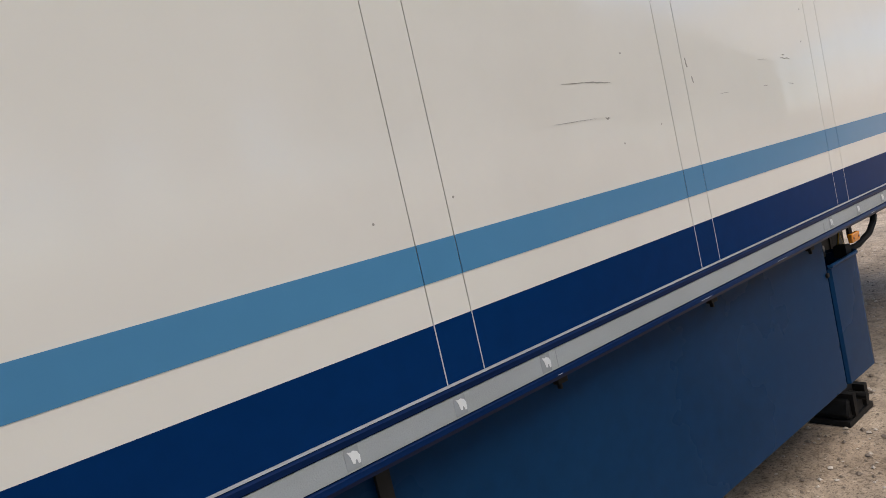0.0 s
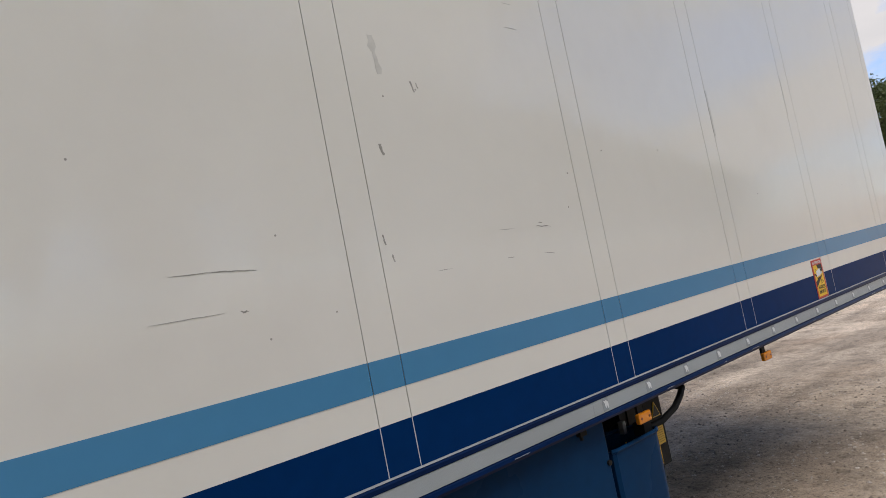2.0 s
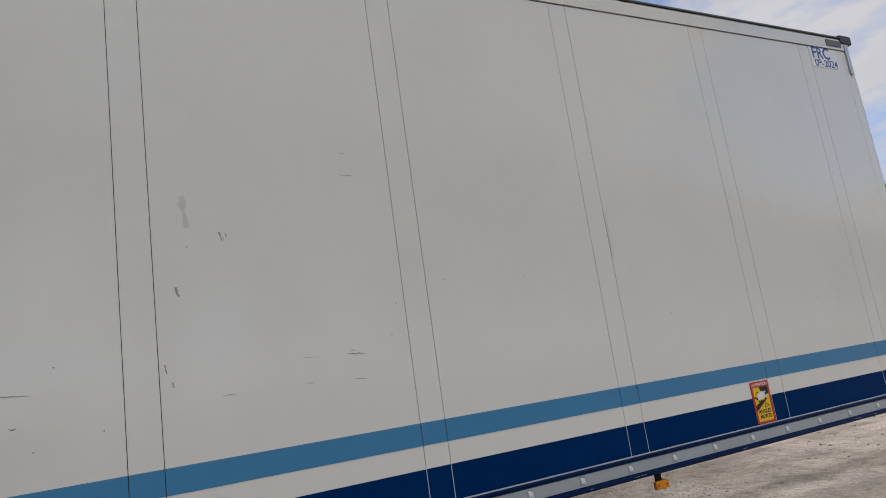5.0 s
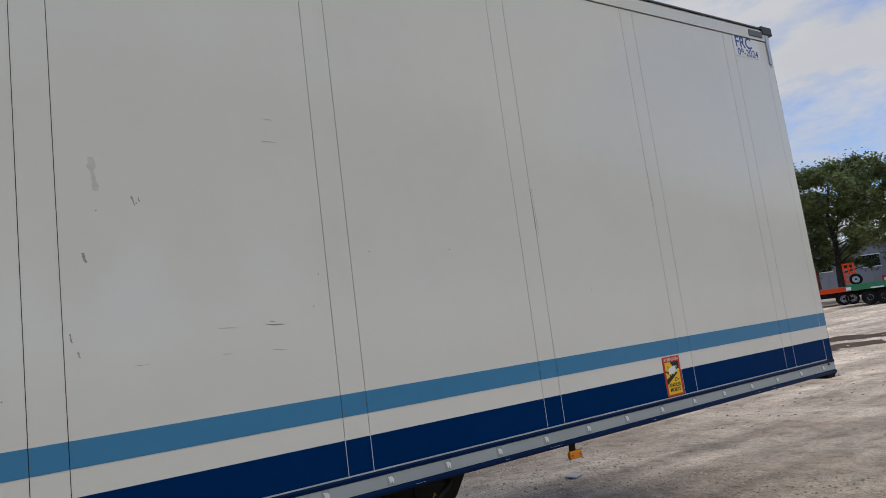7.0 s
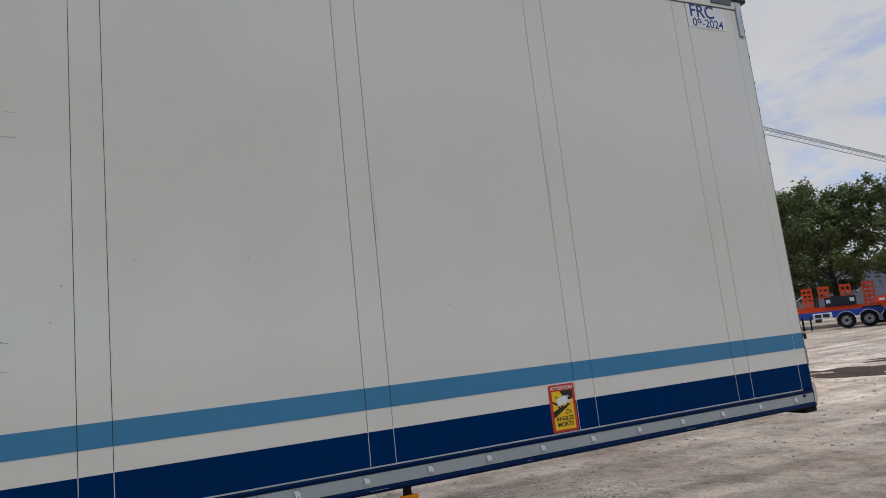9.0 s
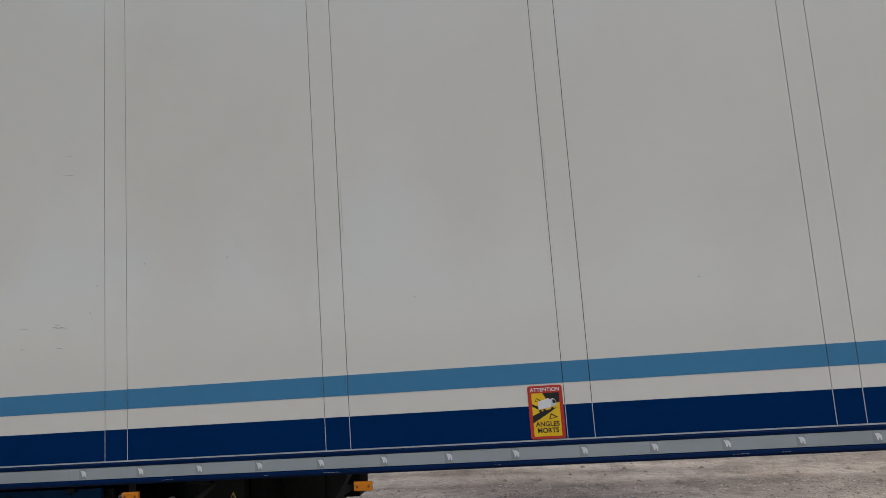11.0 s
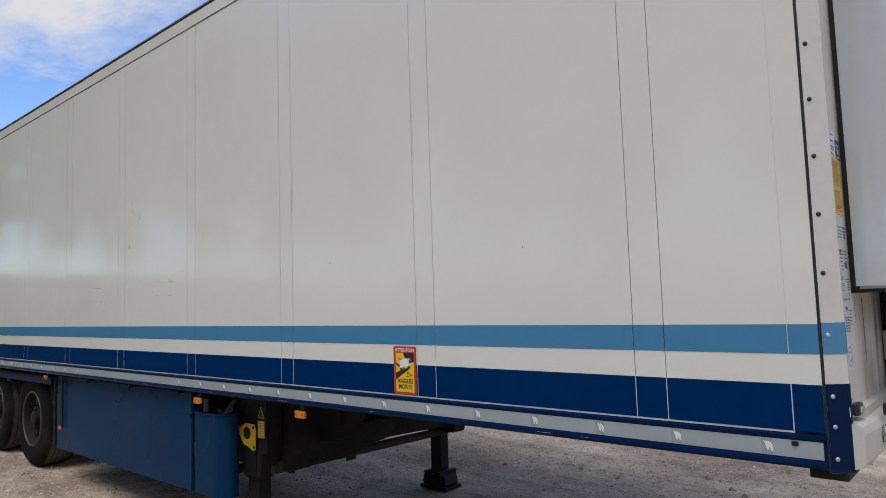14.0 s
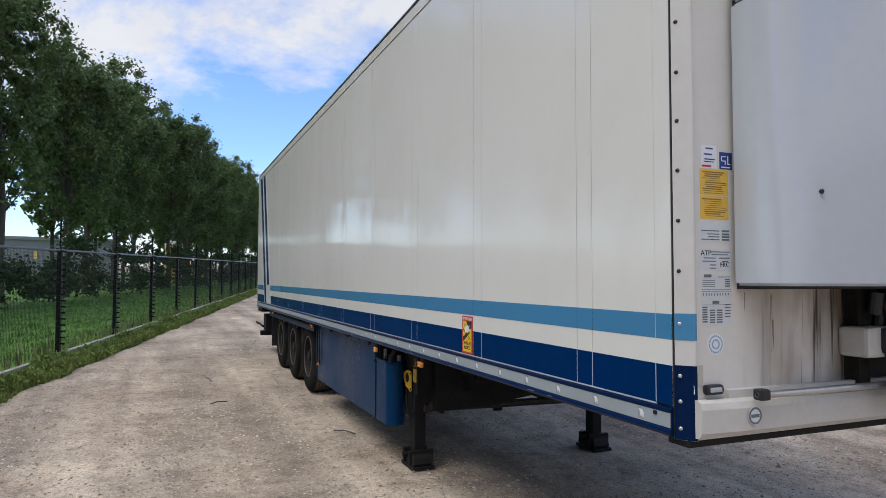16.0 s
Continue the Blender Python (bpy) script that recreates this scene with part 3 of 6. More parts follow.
# roof edge, corner cap, brackets
bm = bmesh.new()
prism(bm, [(-0.006, Z_ROOF + 0.004), (-0.008, TOP - 0.03), (0.004, TOP - 0.008), (0.02, TOP), (0.12, TOP + 0.004), (0.12, Z_ROOF + 0.004)], "x", -LEN, 0.0)
part("roof_edge_rail", bm, M_WHITE, trailer, "white aluminium roof edge rail")
part("roof_lip", boxes((-LEN, 0.0, -0.010, 0.02, TOP - 0.005, TOP + 0.004)), M_RAIL, trailer, "dark gutter lip along the roof")
part("roof_sheet", boxes((-LEN, 0.0, 0.10, WID - 0.02, TOP - 0.01, TOP + 0.01)), M_WHITE, trailer)
bm = boxes((-0.105, 0.055, -0.016, 0.10, TOP - 0.055, TOP + 0.022), bevel=0.012)
part("roof_corner_cap", bm, M_PLASTIC, trailer, "black plastic roof corner cap")
part("roof_bracket", boxes((-0.30, -0.10, -0.012, 0.0, 3.975, 4.03), bevel=0.004), M_RAIL, trailer, "grey metal corner bracket")
part("roof_bracket", boxes((-0.062, -0.018, -0.012, 0.0, 3.745, 3.995), bevel=0.004), M_ALU, trailer, "grey metal corner bracket")

# inspection date patch
patch = part("inspection_patch", boxes((-0.545, -0.185, -0.0020, 0.003, 3.772, 3.940)), M_PATCH, trailer, "white patch lettered FRC 09-2024")
lettering("letters", "FRC", 0.135, pose(-0.400, -0.0022, 3.892) @ SIDE, M_INKBLUE, patch, squeeze=0.98, bold=0.0022)
lettering("letters", "09-2024", 0.085, pose(-0.355, -0.0022, 3.808) @ SIDE, M_INKBLUE, patch, squeeze=1.04, bold=0.0009)

# front corner profile
bm = bmesh.new()
arc = [(0.006, 0.005), (0.010, 0.006), (0.062, 0.047), (0.067, 0.053), (0.068, 0.062), (0.03, 0.062), (0.006, 0.035)]
prism(bm, arc, "z", 1.13, TOP - 0.03)
part("corner_post", bm, M_POST, trailer, "white rounded corner profile with rivets")


def corner_band(z0, z1, material):
    bm = bmesh.new()
    a2 = [(0.0065, 0.0035), (0.0108, 0.0046), (0.0632, 0.0458), (0.0684, 0.0523), (0.0694, 0.060), (0.03, 0.058), (0.0065, 0.03)]
    prism(bm, a2, "z", z0, z1)
    part("corner_stripe", bm, material, trailer)


corner_band(Z_M, Z_T + 0.004, M_LIGHT)
corner_band(1.131, Z_D + 0.004, M_SIDERAIL)
rivet_z = [1.175, 1.281, 1.381, 1.586, 1.796, 1.998, 2.20, 2.401, 2.599, 2.806, 3.01, 3.21, 3.41, 3.61, 3.81]
for z in rivet_z:
    bm = bmesh.new()
    c, nrm = Vector((0.0225, 0.0158, z)), Vector((0.62, -0.785, 0))
    tube(bm, c, c + nrm * 0.003, 0.0085, 0.0075, seg=12)
    tube(bm, c + nrm * 0.003, c + nrm * 0.0055, 0.0075, 0.003, seg=12)
    part("rivet", bm, M_ALU if z < 1.7 else M_PLASTIC, trailer)
part("corner_gasket", boxes((-0.0035, 0.0055, 0.0070, 0.03, 1.13, TOP - 0.03)), M_PLASTIC, trailer, "black sealing gap")
part("corner_gasket", boxes((-0.0030, 0.0045, 0.0025, 0.014, 1.13, TOP - 0.03)), M_PLASTIC, trailer)

# far side, rear and floor
part("far_wall", boxes((-LEN, 0.0, WID - 0.012, WID, 1.14, TOP - 0.03)), M_WHITE, trailer)
part("rear_frame", boxes((-LEN - 0.05, -LEN, 0.0, WID, 1.10, TOP)), M_WHITE, trailer, "white rear portal frame and doors")
part("floor_pan", boxes((-LEN, -0.02, 0.062, WID - 0.062, 1.150, 1.172)), M_BLACK, trailer, "black underside of the floor")

# front wall with grime, stickers and bumper
FX = 0.055
part("front_wall", boxes((0.02, FX, 0.045, WID - 0.06, 1.13, TOP - 0.03)), M_FRONT, trailer, "grimy white front wall with dark run streaks")
part("front_far_corner", boxes((0.0, FX, WID - 0.07, WID, 1.13, TOP - 0.03), bevel=0.02), M_WHITE, trailer)


def wall_label(name, y0, y1, z0, z1, material, lab):
    return part(name, boxes((FX - 0.002, FX + 0.0012, y0, y1, z0, z1)), material, trailer, lab)


def bars(parent, y0, y1, rows, material, x=FX + 0.0018):
    """Unreadable print as plain bars: rows of (z, height, from, to)."""
    bm = bmesh.new()
    for z, hgt, a, b in rows:
        box(bm, x - 0.0015, x, y0 + (y1 - y0) * a, y0 + (y1 - y0) * b, z - hgt / 2, z + hgt / 2)
    part("print", bm, material, parent)


FRONT = Matrix.Rotation(radians(90), 4, "Z") @ Matrix.Rotation(radians(90), 4, "X")
rnd = random.Random(7)
lb = wall_label("maker_sticker", 0.105, 0.188, 2.2130, 2.3060, M_PAPER, "white sticker with small blue and red print")
bars(lb, 0.105, 0.188, [(2.2930, 0.006, 0.30, 0.75), (2.2690, 0.006, 0.2, 0.7), (2.2490, 0.005, 0.2, 0.9), (2.2390, 0.004, 0.2, 0.8)], M_INKBLUE)
bars(lb, 0.105, 0.188, [(2.2210, 0.008, 0.05, 0.65)], M_SIGNR)
lb = wall_label("certificate_sticker", 0.203, 0.269, 2.2130, 2.2830, M_INKBLUE, "dark blue certificate sticker with pale strokes")
bars(lb, 0.203, 0.269, [(2.2470, 0.004, 0.12, 0.5), (2.2650, 0.004, 0.15, 0.5), (2.2560, 0.018, 0.12, 0.2), (2.2390, 0.012, 0.42, 0.5), (2.2510, 0.036, 0.62, 0.7), (2.2350, 0.004, 0.62, 0.88), (2.2210, 0.005, 0.15, 0.85)], M_PAPER)
for z0, z1 in ((2.1030, 2.2090), (2.0060, 2.0990)):
    lb = wall_label("instruction_sticker", 0.099, 0.246, z0, z1, M_LABELY, "yellow instruction sticker with fine print")
    rows = []
    z = z1 - 0.012
    while z > z0 + 0.008:
        strong = rnd.random() < 0.35
        rows.append((z, 0.0045 if strong else 0.0022, rnd.uniform(0.06, 0.25), rnd.uniform(0.7, 0.94)))
        z -= 0.0085
    bars(lb, 0.099, 0.246, rows, mat("brown_print", (0.24, 0.14, 0.03), 0.6, var=0.1))
for z0, z1 in ((1.9160, 1.9930), (1.7990, 1.8860), (1.6890, 1.7830), (1.5770, 1.6830)):
    lb = wall_label("data_plate", 0.097, 0.256, z0, z1, M_GREYPAPER, "silver-grey approval plate with small print")
    rows = []
    if z0 == 1.9160:
        rows = [(1.9590, 0.004, 0.03, 0.62), (1.9460, 0.004, 0.22, 0.62), (1.9350, 0.004, 0.25, 0.62), (1.9240, 0.004, 0.03, 0.62)]
        rows += [(z, 0.0075, 0.70, 0.95) for z in (1.9590, 1.9460, 1.9350, 1.9240)]
    elif z0 == 1.7990:
        rows = [(1.8740, 0.004, 0.35, 0.95), (1.8630, 0.004, 0.35, 0.9), (1.8490, 0.004, 0.1, 0.5), (1.8360, 0.004, 0.05, 0.5), (1.8210, 0.004, 0.3, 0.5), (1.8080, 0.004, 0.3, 0.5), (1.8490, 0.005, 0.6, 0.95), (1.8360, 0.005, 0.7, 0.9)]
    elif z0 == 1.6890:
        rows = [(1.7770, 0.012, 0.10, 0.34), (1.7730, 0.003, 0.55, 0.95)] + [(1.7590 - 0.008 * k, 0.002, 0.05, 0.45) for k in range(4)] + [(1.7630 - 0.009 * k, 0.005, 0.78, 0.94) for k in range(4)] + [(1.7150, 0.0015, 0.02, 0.98), (1.7220, 0.0015, 0.02, 0.98)] + [(1.7030, 0.010, 0.06 + 0.09 * k, 0.085 + 0.09 * k) for k in range(10)]
    else:
        rows = [(1.6710, 0.012, 0.36, 0.58), (1.6610, 0.0015, 0.02, 0.98)]
        rows += [(1.6510 - 0.0095 * k, 0.0060, 0.03, 0.19) for k in range(7)] + [(1.6390 - 0.0095 * k, 0.0055, 0.27, 0.44) for k in range(6)] + [(1.6390 - 0.0095 * k, 0.0055, 0.50, 0.68) for k in range(6)] + [(1.6610 - 0.012 * k, 0.004, 0.76, 0.95) for k in range(5)]
    bars(lb, 0.097, 0.256, rows, M_INKGREY)
    if z0 == 1.7990:
        lettering("letters", "ATP", 0.030, pose(FX + 0.0016, 0.124, 1.8680) @ FRONT, M_INK, lb)
        lettering("letters", "FRC", 0.028, pose(FX + 0.0016, 0.222, 1.8210) @ FRONT, M_INK, lb)


def disc(bm, x, y, z, r0, r1, seg=28):
    lathe(bm, [(x - 0.0012, r0), (x - 0.0012, r1), (x, r1), (x, r0), (x - 0.0012, r0)], (0, y, z), "x", seg)


bm = bmesh.new()
disc(bm, FX + 0.0012, 0.168, 1.5030, 0.001, 0.043)
lb = part("round_sticker", bm, M_PAPER, trailer, "round pale sticker with blue rim print")
bm = bmesh.new()
disc(bm, FX + 0.0018, 0.168, 1.5030, 0.014, 0.020)
for k in range(22):
    a = 2 * math.pi * k / 22
    box(bm, FX + 0.0004, FX + 0.0018, 0.168 + 0.033 * math.cos(a) - 0.003, 0.168 + 0.033 * math.cos(a) + 0.003, 1.5030 + 0.033 * math.sin(a) - 0.0035, 1.5030 + 0.033 * math.sin(a) + 0.0035)
part("print", bm, mat("faded_blue_print", (0.25, 0.36, 0.48), 0.5), lb)
part("type_plate", boxes((FX - 0.002, FX + 0.002, 0.072, 0.100, 1.3410, 1.4230)), mat("faded_cream_label", (0.50, 0.49, 0.40), 0.5), trailer, "small faded cream plate")

# dark run streaks under the cooling unit, thin films of grime
rs = random.Random(21)
for k in range(10):
    y = rs.uniform(0.28, 1.5)
    z1 = rs.choice((1.71, 1.70, rs.uniform(1.45, 1.66)))
    ln = rs.uniform(0.06, 0.30)
    w = rs.uniform(0.0008, 0.0035)
    bm = bmesh.new()
    prism(bm, [(y - w, z1), (y + w, z1), (y + w * 0.6, z1 - ln * 0.7), (y, z1 - ln), (y - w * 0.7, z1 - ln * 0.6)], "x", FX - 0.001, FX + 0.0008)
    part("run_streak", bm, M_STAIN, trailer)

# bumper: a bowed white beam
bm = bmesh.new()
n_seg = 16
prof = [(0.0, 1.290), (0.030, 1.290), (0.052, 1.280), (0.060, 1.255), (0.057, 1.165), (0.040, 1.145), (0.0, 1.138)]
rings = []
for k in range(n_seg + 1):
    u = k / n_seg
    y = 0.049 + (WID - 0.098) * u
    bow = 0.055 * min(1.0, math.sqrt(max(0.0, 1 - abs(2 * u - 1) ** 6)))
    rings.append([bm.verts.new((FX + 0.002 + (d * (0.75 + 6 * bow) if d else 0.0), y, z)) for d, z in prof])
for r0, r1 in zip(rings, rings[1:]):
    for i in range(len(prof) - 1):
        bm.faces.new((r0[i], r0[i + 1], r1[i + 1], r1[i]))
bm.faces.new(rings[0])
bm.faces.new(rings[-1][::-1])
bmesh.ops.recalc_face_normals(bm, faces=bm.faces)
bumper = part("front_bumper", bm, M_BUMPER, trailer, "bowed white front bumper with dirty edge")
bm = bmesh.new()
BX = FX + 0.002 + 0.06 * (0.75 + 6 * 0.055)
disc(bm, BX + 0.002, 0.30, 1.222, 0.001, 0.036)
lb = part("round_badge", bm, M_GREYPAPER, bumper, "round grey badge")
bm = bmesh.new()
disc(bm, BX + 0.0026, 0.30, 1.222, 0.026, 0.034)
box(bm, BX + 0.001, BX + 0.0026, 0.278, 0.322, 1.215, 1.228)
part("print", bm, M_INKGREY, bumper)
part("bumper_under", boxes((-0.07, 0.05, 0.03, WID - 0.03, 1.100, 1.134), bevel=0.008), M_BLACK, trailer, "black steel nose beam under the bumper")

# front fittings
lamp = part("marker_lamp", boxes((FX, FX + 0.030, 0.094, 0.184, 1.306, 1.348), bevel=0.0145), M_PLASTIC, trailer, "black oval marker lamp holder")
part("lens", boxes((FX + 0.026, FX + 0.034, 0.110, 0.168, 1.318, 1.337), bevel=0.004), mat("clear_lens", (0.42, 0.44, 0.46), 0.12), lamp, "clear lens")
part("grey_tube", tubes(((FX + 0.09, 0.33, 1.306), (FX + 0.09, 1.55, 1.306), 0.015), seg=14), M_ALU, trailer, "grey metal tube along the bumper top", smooth=False)
part("tube_cap", boxes((FX + 0.066, FX + 0.114, 0.290, 0.338, 1.286, 1.330), bevel=0.009), M_PLASTIC, trailer, "black end cap with bolt")
bm = bmesh.new()
lathe(bm, [(0.286, 0.010), (0.292, 0.010)], (FX + 0.09, 0, 1.308), "y", 6)
part("cap_bolt", bm, M_ALU, trailer)
part("tube_shelf", boxes((FX, FX + 0.03, 0.21, 1.6, 1.286, 1.322)), M_BUMPER, trailer)
conn = part("connector_box", boxes((FX, FX + 0.14, 0.865, 1.30, 1.430, 1.560), bevel=0.018), M_BUMPER, trailer, "white connector housing under the cooling unit")
part("connector_socket", boxes((FX + 0.12, FX + 0.175, 0.945, 1.025, 1.445, 1.560), bevel=0.024), M_PLASTIC, conn, "black socket cover")
part("pillar", boxes((FX, FX + 0.05, 0.93, 1.0, 1.17, 1.43), (FX, FX + 0.05, 0.93, 1.0, 1.56, 1.735)), M_RIM, trailer, "dark grey bracket")
for y, sway in ((1.02, 0.03), (1.07, -0.02), (1.13, 0.02), (1.19, 0.05), (1.25, -0.03)):
    bm = bmesh.new()
    pipe(bm, [Vector((FX + 0.08, y, 1.75)), Vector((FX + 0.11, y + sway, 1.58)), Vector((FX + 0.15, y + sway * 1.6, 1.42)), Vector((FX + 0.12, y + sway * 2.4, 1.22))], 0.017)
    part("hose", bm, M_PLASTIC, trailer, "black rubber hose", smooth=True)
# flat black sheet laid on the front wall behind the hoses
part("dark_recess", boxes((FX, FX + 0.004, 0.90, 1.75, 1.24, 1.735)), M_BLACK, trailer, "thin black sheet on the wall behind the hoses")
part("unit_valve", boxes((FX + 0.13, FX + 0.19, 1.00, 1.08, 1.655, 1.715), bevel=0.02), mat("rusty_brown_valve", (0.10, 0.04, 0.025), 0.7, var=0.3), trailer, "rusty valve block under the unit")
for dx, y, z in ((0.09, 0.98, 1.66), (0.14, 1.10, 1.62), (0.10, 1.14, 1.68), (0.20, 1.08, 1.64), (0.06, 1.05, 1.60)):
    part("hose_coupling", tubes(((FX + dx, y, z - 0.045), (FX + dx + 0.015, y, z + 0.05), 0.030), seg=12), M_PLASTIC, trailer, "black hose coupling")
bm = bmesh.new()
pipe(bm, [Vector((FX + 0.15, 0.985, 1.47)), Vector((FX + 0.17, 0.99, 1.36)), Vector((FX + 0.20, 1.01, 1.20))], 0.026)
part("strap", bm, M_PLASTIC, trailer, "black strap end hanging down")

# cooling unit: rounded shell with a parting line
UY0, UY1, UX0, UX1, UZ0, UZ1 = 0.257, WID - 0.257, 0.077, 0.53, 1.730, 4.02


def unit_outline(grow=0.0):
    """Plan of the shell: short flat sides, the nose a shallow bow."""
    knots = [(UX0 - 0.08, UY0), (UX0, UY0), (0.16, UY0), (0.235, 0.272), (0.278, 0.32), (0.328, 0.43), (0.388, 0.60), (0.446, 0.80), (0.496, 1.02), (0.528, 1.20), (0.534, 1.27), (0.535, 1.34)]
    pts = []
    for k in range(1, len(knots) - 2):
        p0, p1, p2, p3 = (Vector(q) for q in knots[k - 1:k + 3])
        for u in (0.0, 0.25, 0.5, 0.75):
            q = 0.5 * (2 * p1 + (p2 - p0) * u + (2 * p0 - 5 * p1 + 4 * p2 - p3) * u * u + (3 * p1 - p0 - 3 * p2 + p3) * u ** 3)
            pts.append((q.x + (grow if q.x > 0.12 else 0.0), q.y - (grow if q.y < 0.5 else 0.0)))
    mirrored = [(x, UY0 + UY1 - y) for x, y in pts]
    return pts + mirrored[::-1]


bm = bmesh.new()
prism(bm, unit_outline(), "z", UZ0 + 0.008, 2.895)
es = [e for e in bm.edges if abs(e.verts[0].co.z - e.verts[1].co.z) < 1e-5]
bmesh.ops.bevel(bm, geom=es, offset=0.010, segments=2, affect="EDGES")
unit = part("cooling_unit", bm, M_UNIT, trailer, "white cooling unit with rounded glossy shell", 35)
bm = bmesh.new()
prism(bm, unit_outline(), "z", 2.903, UZ1)
es = [e for e in bm.edges if abs(e.verts[0].co.z - e.verts[1].co.z) < 1e-5]
bmesh.ops.bevel(bm, geom=es, offset=0.012, segments=2, affect="EDGES")
part("upper_shell", bm, M_UNIT, unit, "", 35)
bm = bmesh.new()
prism(bm, unit_outline(-0.016), "z", UZ0 + 0.006, UZ1 - 0.02)
part("inner_frame", bm, M_PLASTIC, unit, "black gap behind the shell")
part("side_seal", boxes((FX, UX0 + 0.004, UY0 + 0.030, UY0 + 0.08, UZ0, UZ1)), M_PLASTIC, unit, "black rubber seal on the wall")
part("lower_lip", boxes((FX, 0.16, UY0 + 0.03, UY1 - 0.03, UZ0 - 0.006, UZ0 + 0.008)), M_PLASTIC, unit)
for z in (3.02, 2.10):
    bm = bmesh.new()
    lathe(bm, [(-0.006, 0.0), (-0.005, 0.008), (0.002, 0.010)], (0.335, 0.432, z), "y", 12)
    part("latch", bm, M_PLASTIC, unit)

# blind-spot warning sign
SX, SZ = -2.067, 1.262
bm = bmesh.new()
prism(bm, [(SX + (0.011 if cx < 0.1 else 0.156) + 0.011 * math.cos(a), SZ + (0.011 if cz < 0.1 else 0.240) + 0.011 * math.sin(a)) for cx, cz, a0 in ((1, 1, 0.0), (0, 1, 0.5), (0, 0, 1.0), (1, 0, 1.5)) for a in [math.pi * (a0 + q / 8) for q in range(5)]], "y", -0.0032, 0.004)
sign = part("warning_sign", bm, M_SIGNR, trailer, "yellow and red blind-spot warning sign")


def sign_shape(outline, material, depth, name="field"):
    bm = bmesh.new()
    prism(bm, [(SX + u * 0.167, SZ + v * 0.251) for u, v in outline], "y", -depth, -0.002)
    return part(name, bm, material, sign)


sign_shape([(0.10, 0.05), (0.90, 0.05), (0.90, 0.86), (0.10, 0.86)], M_SIGNY, 0.0037)
sign_shape([(0.42, 0.86), (0.90, 0.86), (0.90, 0.68), (0.62, 0.64)], M_INK, 0.0041, "black_field")
sign_shape([(0.10, 0.30), (0.10, 0.44), (0.40, 0.52), (0.80, 0.58), (0.62, 0.50)], M_INK, 0.0041, "black_field")
sign_shape([(0.10, 0.62), (0.10, 0.66), (0.30, 0.60), (0.28, 0.55)], M_INK, 0.0041, "black_field")
sign_shape([(0.28, 0.55), (0.64, 0.59), (0.66, 0.72), (0.58, 0.76), (0.28, 0.70)], M_PAPER, 0.0046, "lorry_box")
sign_shape([(0.66, 0.60), (0.80, 0.62), (0.80, 0.70), (0.72, 0.76), (0.64, 0.74)], M_GREYPAPER, 0.0046, "lorry_cab")
for u, v, wd in ((0.33, 0.525, 0.075), (0.45, 0.535, 0.075), (0.68, 0.565, 0.085)):
    sign_shape([(u + wd * 0.5 * math.cos(a), v + wd * 0.33 * math.sin(a)) for a in [math.pi * q / 5 for q in range(10)]], M_INK, 0.0050, "lorry_wheel")
sign_shape([(0.70, 0.655), (0.79, 0.665), (0.79, 0.70), (0.73, 0.735), (0.70, 0.73)], M_INK, 0.0050, "lorry_window")
for u, v, s in ((0.56, 0.36, 1.0), (0.20, 0.70, 0.62)):
    sign_shape([(u, v), (u + 0.27 * s, v + 0.04 * s), (u + 0.06 * s, v + 0.115 * s)], M_INK, 0.0041, "hazard_triangle")
    sign_shape([(u + 0.035 * s, v + 0.018 * s), (u + 0.20 * s, v + 0.042 * s), (u + 0.07 * s, v + 0.088 * s)], M_SIGNY, 0.0045, "hazard_triangle")
lettering("letters", "ATTENTION", 0.0245, pose(SX + 0.0835, -0.0034, SZ + 0.2310) @ SIDE, M_PAPER, sign, squeeze=1.04, bold=0.0004)
lettering("letters", "ANGLES", 0.032, pose(SX + 0.085, -0.0039, SZ + 0.0690) @ SIDE, M_INK, sign, squeeze=0.98, bold=0.0007)
lettering("letters", "MORTS", 0.032, pose(SX + 0.085, -0.0039, SZ + 0.0390) @ SIDE, M_INK, sign, squeeze=0.98, bold=0.0007)

# scrapes, smudges and specks on the wall
def scrape(x0, z0, x1, z1, w, material=M_SCRATCH, name="scrape"):
    bm = bmesh.new()
    k = 7
    top, bot = [], []
    rr = random.Random(int(abs(x0 * 1000 + z0 * 77)))
    for i in range(k + 1):
        u = i / k
        ww = w * (0.25 + math.sin(math.pi * u)) * rr.uniform(0.5, 1.1)
        cx, cz = x0 + (x1 - x0) * u, z0 + (z1 - z0) * u + rr.uniform(-1, 1) * w * 0.8
        top.append((cx, cz + ww))
        bot.append((cx, cz - ww))
    if abs(z1 - z0) > abs(x1 - x0):
        top = [(x0 + (x1 - x0) * i / k + w * rr.uniform(0.3, 1.2), z0 + (z1 - z0) * i / k) for i in range(k + 1)]
        bot = [(x0 + (x1 - x0) * i / k - w * rr.uniform(0.3, 1.2), z0 + (z1 - z0) * i / k) for i in range(k + 1)]
    prism(bm, top + bot[::-1], "y", -0.0008, 0.002)
    part(name, bm, material, trailer)


